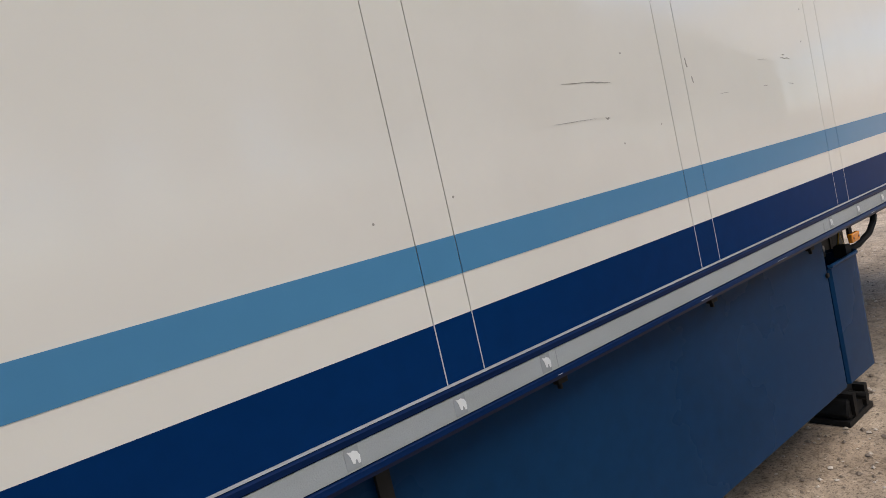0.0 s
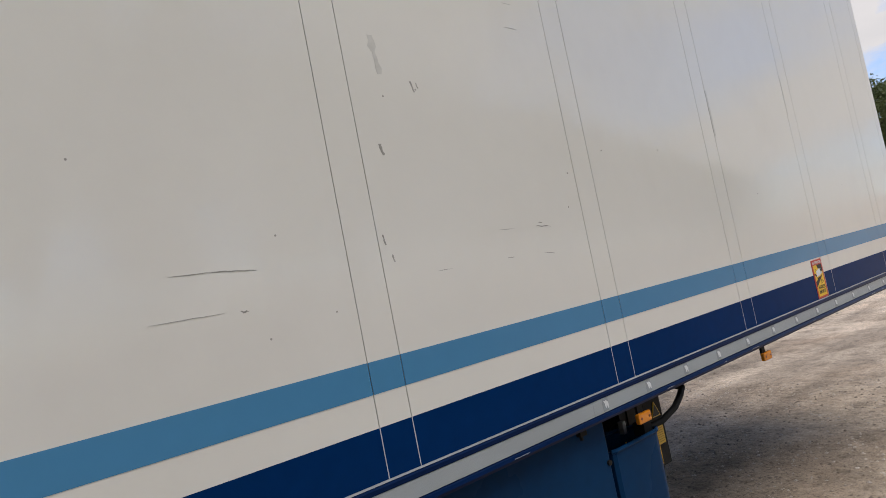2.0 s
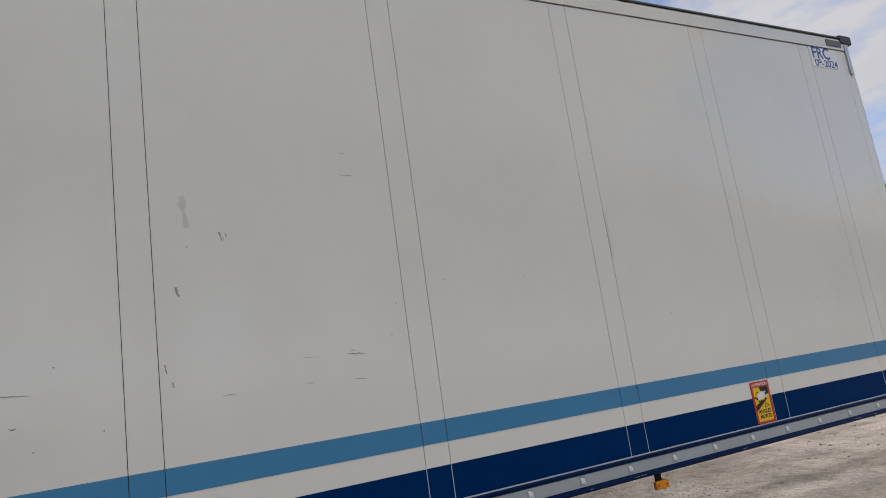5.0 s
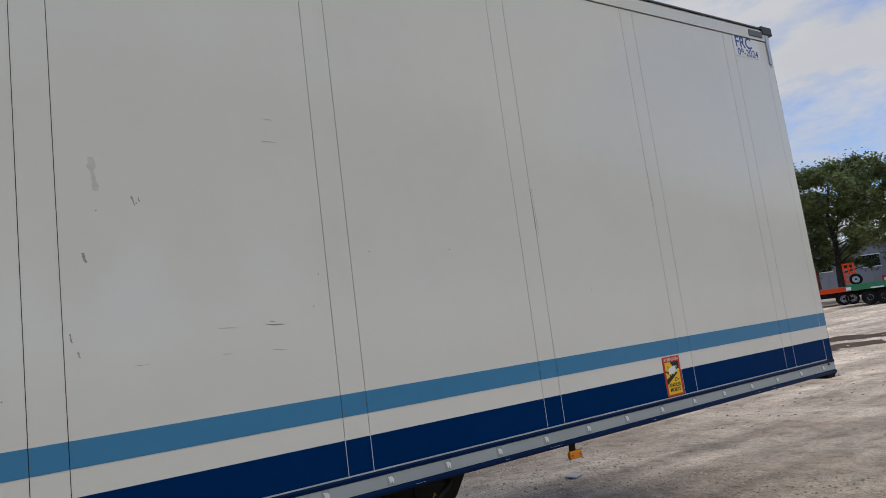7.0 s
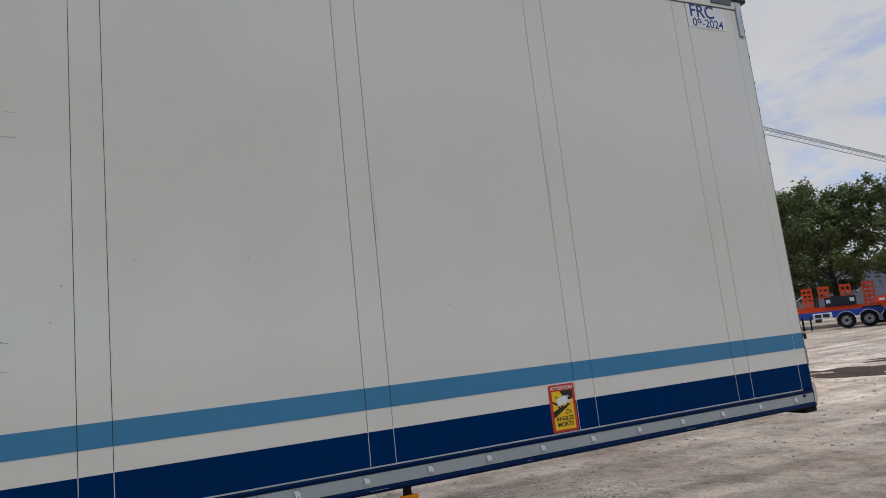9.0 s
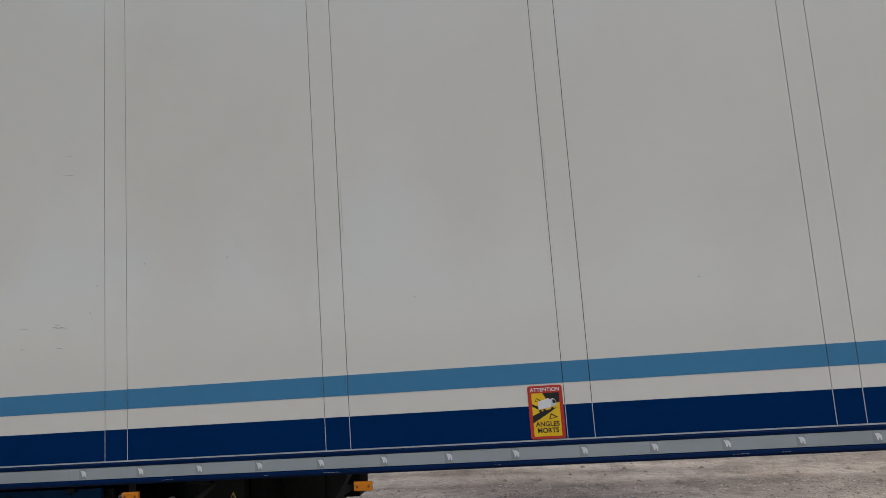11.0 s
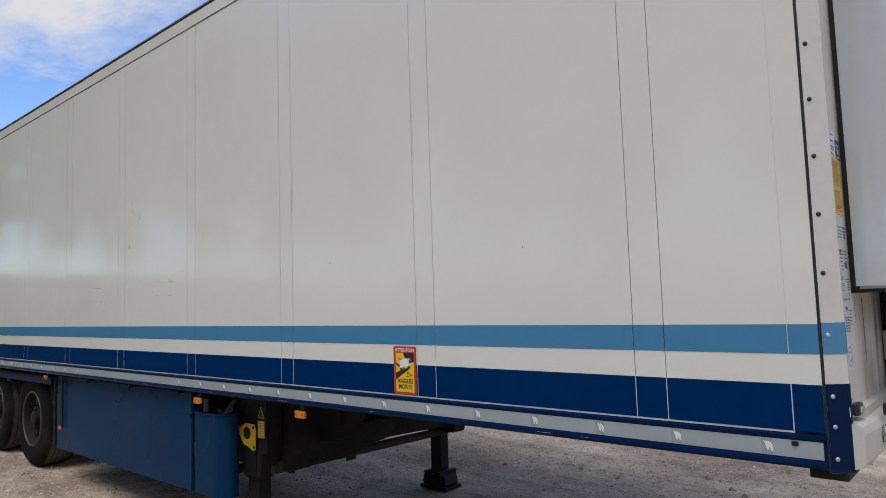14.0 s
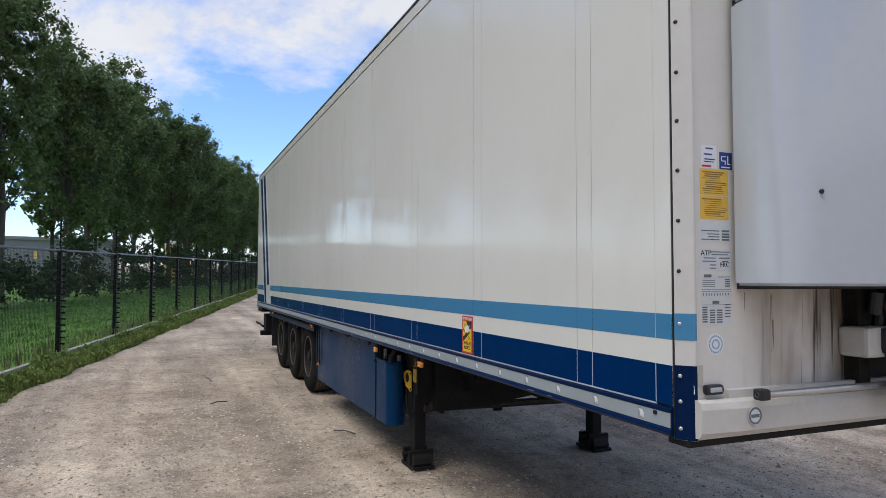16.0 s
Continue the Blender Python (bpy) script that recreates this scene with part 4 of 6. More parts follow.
for row in ((-6.103, 1.976, -5.98, 1.974, 0.0012), (-5.99, 1.974, -5.856, 1.962, 0.0022), (-6.175, 1.858, -5.971, 1.857, 0.0009), (-5.925, 1.852, -5.90, 1.852, 0.003),
            (-4.632, 1.981, -4.545, 1.972, 0.0025), (-4.84, 1.984, -4.76, 1.982, 0.0009), (-4.83, 1.873, -4.79, 1.872, 0.0015), (-4.61, 1.868, -4.545, 1.860, 0.0010),
            (-5.185, 1.870, -5.12, 1.869, 0.0008), (-4.575, 2.826, -4.505, 2.822, 0.0012), (-4.56, 2.935, -4.51, 2.93, 0.0007), (-4.612, 1.993, -4.59, 1.992, 0.002)):
    scrape(*row)
for row in ((-5.395, 2.02, -5.388, 1.985, 0.004), (-5.370, 1.95, -5.365, 1.925, 0.0035), (-5.335, 2.33, -5.325, 2.29, 0.007), (-5.145, 2.56, -5.135, 2.52, 0.004), (-5.12, 2.555, -5.115, 2.535, 0.003), (-2.345, 1.40, -2.343, 1.385, 0.002), (-6.95, 1.345, -6.94, 1.32, 0.003)):
    scrape(*row)
scrape(-5.29, 2.72, -5.278, 2.58, 0.016, M_SMUDGE, "smudge")
for x, z in ((-5.779, 2.056), (-5.128, 2.53), (-5.28, 2.50), (-4.40, 2.043), (-4.08, 2.286), (-2.596, 1.993), (-6.62, 1.72), (-5.62, 1.80), (-5.85, 1.76), (-6.3, 2.3), (-4.36, 2.19), (-6.88, 1.70), (-3.6, 2.28), (-1.2, 1.98)):
    bm = bmesh.new()
    lathe(bm, [(-0.0008, 0.0), (-0.0008, 0.0035), (0.001, 0.0035)], (x, 0, z), "y", 8)
    part("speck", bm, M_SCRATCH, trailer)
for x in (-2.97, -2.958):
    scrape(x, 2.62, x + 0.002, 2.35, 0.0007)
scrape(-1.885, 2.75, -1.88, 2.5, 0.002, M_SMUDGE, "smudge")
for x0, x1, z in ((-6.0, -5.7, 1.36), (-5.55, -5.1, 1.352), (-5.2, -4.9, 1.372), (-6.6, -6.2, 1.375)):
    scrape(x0, z, x1, z + 0.004, 0.0009, M_PALE)

# chipped paint spot on the blue strip
scrape(-4.092, 1.405, -4.088, 1.380, 0.004, M_PALE)
for z0, z1, x in ((1.40, 1.37, 0.060), (1.35, 1.31, 0.063), (1.30, 1.275, 0.061), (1.285, 1.27, 0.056)):
    bm = bmesh.new()
    prism(bm, [(x - 0.003, z0), (x + 0.0015, z0 - 0.004), (x + 0.003, z1 + 0.004), (x - 0.001, z1)], "y", 0.0, 0.004)
    for v in bm.verts:
        v.co = Vector((v.co.x, 0.0372 + (v.co.x - 0.052) * 0.786 + v.co.y, v.co.z))
    part("paint_chip", bm, M_PAPER, trailer)
part("tape_clip", boxes((-0.110, -0.088, -0.012, -0.002, 1.210, 1.226), bevel=0.003), M_BLACK, trailer)


# ---- underframe ----
beam = boxes((-12.9, -3.35, 0.68, 0.86, 0.86, 1.10), (-12.9, -3.35, WID - 0.86, WID - 0.68, 0.86, 1.10))
part("main_beam", beam, M_BLACK, trailer, "black steel chassis beams")
for y in (0.70, WID - 0.84):
    bm = bmesh.new()
    prism(bm, [(-3.60, 1.10), (-3.18, 1.10), (-3.22, 0.98), (-3.30, 0.86), (-3.45, 0.74), (-5.4, 0.52), (-5.4, 0.62), (-3.60, 0.86)], "y", y, y + 0.14)
    part("neck_plate", bm, M_BLACK, trailer, "black tapering neck plate of the chassis")
bm = bmesh.new()
prism(bm, [(-3.9, 1.09), (-3.32, 1.09), (-3.34, 0.93), (-3.40, 0.86), (-3.5, 0.84), (-3.9, 0.66)], "y", 1.14, 1.42)
part("king_beam", bm, M_BLACK, trailer, "black centre beam ending under the floor")
for x in (-4.4, -5.6, -6.8, -11.9):
    part("cross_member", boxes((x - 0.05, x + 0.05, 0.16, WID - 0.16, 1.0, 1.10)), M_BLACK, trailer)
part("diagonal_brace", tubes(((-3.45, 1.9, 0.96), (-4.5, 0.5, 0.42), 0.035), ((-3.45, 0.7, 0.96), (-4.5, 2.1, 0.42), 0.035)), M_BLACK, trailer, "black diagonal bracing tubes")


# added solid fill that keeps the space between the beams dark
part("closing_plate", boxes((-4.55, -3.74, 0.52, 0.55, 0.50, 1.10), (-8.9, -4.4, 0.55, 2.05, 0.56, 1.06)), M_BLACK, trailer, "added black fill between the beams")

# landing legs
def leg(y, shift):
    c = -3.880 + shift
    g = earth(c)
    h = part("landing_leg", boxes((c - 0.085, c + 0.085, y - 0.07, y + 0.07, 0.50, 1.10), bevel=0.008), M_BLACK, trailer, "black square landing leg with tilting foot")
    part("inner_tube", boxes((c - 0.065, c + 0.065, y - 0.055, y + 0.055, 0.10, 0.62), bevel=0.008), M_BLACK, h)
    bm = bmesh.new()
    prism(bm, [(c - 0.15, g + 0.055), (c - 0.13, g + 0.13), (c - 0.085, g + 0.15), (c - 0.05, g + 0.105), (c + 0.05, g + 0.105), (c + 0.085, g + 0.15), (c + 0.13, g + 0.12), (c + 0.15, g + 0.05), (c + 0.11, g + 0.006), (c - 0.11, g + 0.006)], "y", y - 0.095, y + 0.095)
    bmesh.ops.bevel(bm, geom=list(bm.edges), offset=0.010, segments=1, affect="EDGES")
    box(bm, c - 0.165, c + 0.165, y - 0.105, y + 0.105, g + 0.004, g + 0.035)
    box(bm, c - 0.10, c - 0.06, y - 0.115, y + 0.115, g + 0.05, g + 0.17)
    box(bm, c + 0.06, c + 0.10, y - 0.115, y + 0.115, g + 0.05, g + 0.17)
    part("foot", bm, M_BLACK, h)
    part("foot_pin", tubes(((c, y - 0.15, g + 0.13), (c, y + 0.15, g + 0.13), 0.022)), M_BLACK, h)
    for dx in (-0.07, 0.07):
        part("side_plate", boxes((c + dx - 0.008, c + dx + 0.008, y - 0.085, y + 0.085, 0.55, 1.05)), M_BLACK, h)
    return h


leg(0.34, 0.0)
leg(2.27, 0.055)
bm = bmesh.new()
prism(bm, [(0.42, 1.10), (0.42, 0.548), (1.06, 0.566), (1.20, 0.605), (1.42, 0.632), (1.9, 0.612), (2.2, 0.60), (2.2, 1.10)], "x", -3.70, -3.62)
part("cross_plate", bm, M_BLACK, trailer, "black plate across the landing legs")
part("cross_strut", tubes(((-3.74, 2.25, 0.534), (-3.74, 0.35, 0.562), 0.037)), M_DUSTBLACK, trailer)
part("strut_link", boxes((-3.785, -3.765, 1.085, 1.175, 0.478, 0.53)), M_BLACK, trailer, "small black bracket under the strut")
part("diagonal_brace", tubes(((-3.72, 0.40, 0.58), (-3.62, 2.15, 0.945), 0.032)), M_DUSTBLACK, trailer)
bm = bmesh.new()
prism(bm, [(-3.74, 1.10), (-3.53, 1.10), (-3.545, 0.66), (-3.575, 0.54), (-3.74, 0.54)], "y", 2.19, 2.35)
part("leg_bracket", bm, M_BLACK, trailer, "black bracket plate beside the landing leg")
part("leg_cross_shaft", tubes(((-3.88, 0.4, 0.90), (-3.88, 2.2, 0.90), 0.022)), M_BLACK, trailer)
bm = bmesh.new()
prism(bm, [(-4.02, 1.10), (-3.71, 1.10), (-3.71, 0.80), (-3.76, 0.52), (-3.97, 0.52), (-4.0, 0.80)], "y", 0.262, 0.42)
part("leg_gusset", bm, M_BLACK, trailer, "black gusset above the landing leg")

# crank, yellow hook plate, labels
bm = bmesh.new()
pipe(bm, [Vector((-4.03, 0.13, 0.975)), Vector((-3.93, 0.09, 0.985)), Vector((-3.84, 0.06, 1.03)), Vector((-3.78, 0.055, 1.075)), Vector((-3.745, 0.06, 1.105)), Vector((-3.77, 0.085, 1.118)), Vector((-3.90, 0.13, 1.115))], 0.016)
box(bm, -4.06, -4.0, 0.10, 0.16, 0.95, 1.01)
part("crank_handle", bm, M_BLACK, trailer, "folded black crank handle")
bm = bmesh.new()
ring = [(-4.041, 0.849), (-3.957, 0.87), (-3.904, 0.901), (-3.788, 0.901), (-3.772, 0.854), (-3.772, 0.722), (-3.804, 0.711), (-3.872, 0.738), (-3.925, 0.748), (-3.972, 0.806)]
prism(bm, ring, "y", 0.232, 0.240)
hook = part("hook_plate", bm, M_YELLOW, trailer, "yellow steel hook plate with a round hole")
bm = bmesh.new()
lathe(bm, [(0.2290, 0.0), (0.2290, 0.044), (0.236, 0.046)], (-3.877, 0, 0.833), "y", 20)
part("hole", bm, M_BLACK, hook, "dark round hole")
for x, z in ((-3.793, 0.88), (-3.788, 0.738)):
    bm = bmesh.new()
    lathe(bm, [(0.2290, 0.0), (0.2290, 0.011), (0.236, 0.012)], (x, 0, z), "y", 10)
    part("bolt_hole", bm, M_BLACK, hook)
bm = bmesh.new()
pipe(bm, [Vector((-4.041, 0.236, 0.912)), Vector((-4.025, 0.231, 0.870)), Vector((-3.983, 0.234, 0.875))], 0.006)
part("spring_clip", bm, M_YELLOW, hook)
lb = part("side_label", boxes((-3.764, -3.689, 0.250, 0.257, 0.809, 0.928)), M_LABELY, trailer, "yellow label with fine print")
bars_bm = bmesh.new()
for k in range(9):
    box(bars_bm, -3.756, -3.697, 0.2488, 0.252, 0.820 + 0.0112 * k, 0.8235 + 0.0112 * k)
part("print", bars_bm, mat("ochre_print", (0.42, 0.25, 0.05), 0.6), lb)
bm = bmesh.new()
prism(bm, [(-3.764, 0.949), (-3.689, 0.949), (-3.727, 1.025)], "y", 0.250, 0.257)
tri = part("hazard_label", bm, M_LABELY, trailer, "small yellow hazard triangle")
bm = bmesh.new()
prism(bm, [(-3.757, 0.9535), (-3.696, 0.9535), (-3.727, 1.0155)], "y", 0.2488, 0.252)
part("triangle_field", bm, M_INK, tri)
part("label_plate", boxes((-3.845, -3.665, 0.256, 0.268, 0.70, 1.10)), M_BLACK, trailer, "black bracket plate carrying the labels")

# side marker lamps
for x, z, w, hgt, y in ((-4.175, 1.075, 0.095, 0.045, 0.02), (-2.92, 1.078, 0.095, 0.045, 0.02), (-7.33, 1.095, 0.08, 0.04, 0.02), (-6.99, 0.605, 0.05, 0.035, 0.045), (-11.1, 1.10, 0.08, 0.04, 0.02)):
    lm = part("side_marker", boxes((x - w / 2, x + w / 2, y - 0.022, y, z - hgt / 2, z + hgt / 2), bevel=0.006), M_AMBER, trailer, "amber side marker lamp")
    part("bracket", boxes((x - 0.02, x + 0.02, y, y + 0.012, z, 1.135)), M_BLACK, lm)
    bm = bmesh.new()
    for dx in (-0.30, 0.32):
        lathe(bm, [(y - 0.0245, 0.0), (y - 0.024, 0.006), (y - 0.02, 0.007)], (x + dx * w, 0, z), "y", 8)
    part("screw", bm, mat("brown_screw", (0.16, 0.05, 0.01), 0.5), lm)

# side skirt with rounded end
part("side_skirt", boxes((-7.18, -4.388, 0.070, 0.095, 0.375, 1.112), bevel=0.004), M_BLUE, trailer, "large blue aluminium side skirt panel")
part("skirt_post", boxes((-7.24, -7.205, 0.06, 0.12, 0.40, 1.10)), M_BLACK, trailer)
for x in (-6.32, -5.43, -4.55):
    part("skirt_latch", boxes((x - 0.022, x + 0.022, 0.045, 0.069, 1.098, 1.122), (x - 0.016, x - 0.006, 0.045, 0.06, 1.083, 1.10), bevel=0.003), M_BLACK, trailer)
bm = bmesh.new()
outer = [(-4.352, 0.082), (-4.335, 0.070), (-4.04, 0.070)] + [(-4.04 + 0.092 * math.sin(a), 0.162 - 0.092 * math.cos(a)) for a in [k * math.pi / 28 for k in range(1, 21)]] + [(-4.12, 0.30)]
inner = [(-4.352, 0.104), (-4.335, 0.092), (-4.04, 0.092)] + [(-4.04 + 0.070 * math.sin(a), 0.162 - 0.070 * math.cos(a)) for a in [k * math.pi / 28 for k in range(1, 21)]] + [(-4.13, 0.275)]
prism(bm, outer + inner[::-1], "z", 0.375, 0.965)
part("skirt_end", bm, M_BLUE, trailer, "rounded blue end of the side skirt", 30)
bm = bmesh.new()
pipe(bm, [Vector((x, y, 0.968)) for x, y in outer], 0.010)
part("skirt_rim", bm, M_BLUE, trailer)
part("skirt_stay", boxes((-4.40, -4.34, 0.108, 0.130, 0.40, 1.10)), M_BLACK, trailer)
part("skirt_bolt", tubes(((-4.40, 0.06, 0.94), (-4.40, 0.08, 0.94), 0.012)), M_BLACK, trailer)
part("lifting_tab", boxes((-4.34, -4.31, 0.14, 0.17, 0.96, 1.06), bevel=0.004), M_ALU, trailer)
part("lifting_tab", boxes((-4.08, -4.055, 0.2, 0.23, 0.96, 1.02), bevel=0.004), M_ALU, trailer)


# axles and wheels
def wheel(x):
    zc = earth(x) + 0.525
    y0 = 0.085
    hub = part("wheel", tubes(((x, 0.5, zc), (x, 0.55, zc), 0.12), seg=16), M_BLACK, trailer, "dusty wheel with wide single tyre")
    bm = bmesh.new()
    lathe(bm, [(y0 + 0.05, 0.285), (y0 + 0.018, 0.30), (y0 + 0.004, 0.36), (y0 + 0.002, 0.42), (y0 + 0.012, 0.475), (y0 + 0.035, 0.512), (y0 + 0.07, 0.524), (y0 + 0.30, 0.524), (y0 + 0.345, 0.508), (y0 + 0.37, 0.46), (y0 + 0.375, 0.36), (y0 + 0.35, 0.285), (y0 + 0.05, 0.285)], (x, 0, zc), "y", 48)
    part("tyre", bm, M_RUBBER, hub, smooth=True)
    bm = bmesh.new()
    for yy in (0.10, 0.15, 0.20, 0.25):
        lathe(bm, [(y0 + yy + 0.012, 0.5262), (y0 + yy + 0.02, 0.5262), (y0 + yy + 0.02, 0.522), (y0 + yy + 0.012, 0.522), (y0 + yy + 0.012, 0.5262)], (x, 0, zc), "y", 48)
    part("tread_groove", bm, M_BLACK, hub)
    bm = bmesh.new()
    lathe(bm, [(y0 + 0.062, 0.5215), (y0 + 0.075, 0.5252), (y0 + 0.295, 0.5252), (y0 + 0.31, 0.5200)], (x, 0, zc), "y", 48)
    part("tread", bm, M_DUSTTREAD, hub, "dusty grey-brown tread", smooth=True)
    bm = bmesh.new()
    lathe(bm, [(y0 + 0.026, 0.306), (y0 + 0.010, 0.303), (y0 + 0.008, 0.294), (y0 + 0.020, 0.288)], (x, 0, zc), "y", 40)
    part("rim_lip", bm, M_RIMLIP, hub, "pale rim edge", smooth=True)
    bm = bmesh.new()
    lathe(bm, [(y0 + 0.022, 0.302), (y0 + 0.016, 0.292), (y0 + 0.03, 0.278), (y0 + 0.09, 0.268), (y0 + 0.13, 0.235), (y0 + 0.125, 0.16), (y0 + 0.10, 0.14), (y0 + 0.10, 0.0)], (x, 0, zc), "y", 40)
    part("rim", bm, M_RIM, hub, "dusty brown steel rim", smooth=True)
    bm = bmesh.new()
    lathe(bm, [(y0 + 0.105, 0.085), (y0 + 0.03, 0.08), (y0 + 0.02, 0.06), (y0 + 0.018, 0.0)], (x, 0, zc), "y", 20)
    part("hub_cap", bm, M_BLACK, hub)
    bm = bmesh.new()
    for k in range(10):
        a = 2 * math.pi * k / 10
        c = Vector((x + 0.168 * math.cos(a), 0, zc + 0.168 * math.sin(a)))
        tube(bm, c + Vector((0, y0 + 0.08, 0)), c + Vector((0, y0 + 0.13, 0)), 0.017, seg=6)
    part("nut_ring", bm, M_RIMLIP, hub)
    bm = bmesh.new()
    for k in range(10):
        a = 2 * math.pi * (k + 0.5) / 10
        c = Vector((x + 0.222 * math.cos(a), 0, zc + 0.222 * math.sin(a)))
        tube(bm, c + Vector((0, y0 + 0.100, 0)), c + Vector((0, y0 + 0.134, 0)), 0.046, seg=10)
    part("hole_ring", bm, M_PLASTIC, hub)
    bm = bmesh.new()
    lathe(bm, [(WID - y0 - 0.35, 0.285), (WID - y0 - 0.37, 0.46), (WID - y0 - 0.33, 0.52), (WID - y0 - 0.05, 0.52), (WID - y0, 0.44), (WID - y0 - 0.03, 0.285)], (x, 0, zc), "y", 32)
    part("far_tyre", bm, M_RUBBER, hub, smooth=True)
    part("axle", tubes(((x, 0.4, zc), (x, WID - 0.4, zc), 0.07)), M_BLACK, hub)


for x in (-8.03, -9.34, -10.65):
    wheel(x)
bm = bmesh.new()
for x in (-8.69, -10.0):
    box(bm, x - 0.07, x + 0.07, 0.05, 0.42, 0.98, 1.06)
box(bm, -11.75, -7.24, 0.05, 0.46, 1.065, 1.10)
part("wheel_guard", bm, M_BLACK, trailer, "black wheel guard under the floor")
part("guard_rail", boxes((-11.70, -7.25, 0.03, 0.06, 1.02, 1.085)), M_SIDERAIL, trailer, "dark blue rail above the wheels")
part("mud_flap", boxes((-11.64, -11.61, 0.07, 0.46, 0.42, 1.08)), M_PLASTIC, trailer, "black rubber mud flap")

# rear bumper and hook
part("rear_underrun", boxes((-13.38, -13.23, 0.06, WID - 0.06, 0.50, 0.60), (-13.28, -12.9, 0.12, 0.5, 0.62, 0.98), (-13.3, -13.2, 0.5, 0.6, 0.55, 1.10)), M_BLACK, trailer, "black rear underrun beam and box")
bm = bmesh.new()
pipe(bm, [Vector((-13.2, 0.10, 0.70)), Vector((-13.55, 0.06, 0.75)), Vector((-13.72, 0.04, 0.745)), Vector((-13.76, 0.03, 0.77))], 0.022)
part("rope_hook", bm, M_BLACK, trailer)
part("rear_sill", boxes((-13.46, -12.8, 0.02, 0.25, 1.04, 1.125)), M_BLACK, trailer)


# ---- verge, kerb and lawn along the fence ----
def fence_y(x):
    return -3.90 - 0.215 * (x + 13.45)


FDIR = Vector((-1, 0.215, 0)).normalized()
FOUT = Vector((-0.215, -1, 0)).normalized()
F0 = Vector((-13.45, -3.90, 0))


def strip(name, s0, s1, d0, d1, z, material, step=1.0, rough_edge=0.0):
    """A ribbon along the fence: s runs along it, d outward from it."""
    verts, faces = [], []
    k = int((s1 - s0) / step)
    for i in range(k + 1):
        s = s0 + (s1 - s0) * i / k
        for d in (d0 + rough_edge * noise.noise((s * 0.9, 3.0, 0)), d1):
            p = F0 + FDIR * s + FOUT * d
            verts.append((p.x, p.y, z))
    for i in range(k):
        faces.append((2 * i, 2 * i + 1, 2 * i + 3, 2 * i + 2))
    return raw(name, verts, faces, material)


def blades(name, count, s0, s1, d0, d1, h0, h1, material, seed, width=0.012, power=1.0):
    """Grass and weeds: bent blades of three points."""
    r = random.Random(seed)
    verts, faces = [], []
    for _ in range(count):
        s = s0 + (s1 - s0) * r.random() ** power
        d = r.uniform(d0, d1) + 0.12 * noise.noise((s * 0.9, 3.0, 0))
        p = F0 + FDIR * s + FOUT * d
        clump = 0.5 + 0.9 * max(0.0, noise.noise((s * 0.8, d * 2.0, 1.0)) + 0.35)
        h = r.uniform(h0, h1) * clump
        a = r.uniform(0, 6.283)
        w = width * r.uniform(0.6, 1.5)
        lean = h * r.uniform(0.1, 0.7)
        c, q = math.cos(a), math.sin(a)
        i = len(verts)
        verts += [(p.x - q * w, p.y + c * w, 0.0), (p.x + q * w, p.y - c * w, 0.0),
                  (p.x + c * lean * 0.4 + q * w * 0.8, p.y + q * lean * 0.4 - c * w * 0.8, h * 0.6), (p.x + c * lean * 0.4 - q * w * 0.8, p.y + q * lean * 0.4 + c * w * 0.8, h * 0.6),
                  (p.x + c * lean, p.y + q * lean, h)]
        faces += [(i, i + 1, i + 2, i + 3), (i + 3, i + 2, i + 4)]
    tagged(new(name, raw(name, verts, faces, material)), "", "", kind="stuff")
    return bpy.data.objects[name]


lawn = new("lawn", strip("lawn", -60, 160, 0.06, 60, 0.03, M_GRASS, 2.0))
tagged(lawn, "mown green lawn behind the fence", "lawn", kind="structure")
verge = new("grass_verge", strip("grass_verge", -14, 110, -0.92, -0.10, 0.022, M_WEED, 0.4, 0.35))
tagged(verge, "strip of weeds and grass along the kerb", "grass", kind="structure")
kerb = thing("concrete_kerb", "weathered concrete kerb board under the fence", "kerb", kind="structure")
ang = math.atan2(FDIR.y, FDIR.x)
kerb_bm = bmesh.new()
box(kerb_bm, -1.845, 1.845, -0.05, 0.05, -0.12, 0.105, bevel=0.010)
first = link("kerb_board", kerb_bm, M_KERB, kerb)
first.matrix_basis = Matrix.Translation(F0 - FDIR * 42.78 - FOUT * 0.14) @ Matrix.Rotation(ang, 4, "Z")
for k in range(1, 38):
    ob = new("kerb_board", first.data)
    ob.parent = kerb
    ob.matrix_basis = Matrix.Translation(F0 + FDIR * (-42.78 + 3.72 * k) - FOUT * 0.14 + Vector((0, 0, 0.012 * math.sin(k * 2.1)))) @ Matrix.Rotation(ang + 0.002 * math.sin(k), 4, "Z")
tagged(blades("verge_grass", 56000, -14, 45, -1.04, -0.34, 0.04, 0.22, M_WEED, 3, 0.011, 1.6), "uneven weeds and grass tufts by the kerb", "grass")
tagged(blades("lawn_grass", 26000, -6, 45, 0.10, 7.0, 0.05, 0.16, M_GRASS, 5, 0.014, 1.5), "short lawn grass behind the fence", "grass")
tagged(blades("tall_weeds", 900, -6, 40, -0.15, 0.25, 0.25, 0.55, mat("dry_weeds", (0.16, 0.15, 0.06), 0.8, var=0.4), 9, 0.008, 1.3), "tall dry weeds at the fence foot", "weeds")

# ---- fence ----
BAY = 3.72
fence = thing("wire_fence", "tall black steel fence with wire mesh and strained wires", "fence")


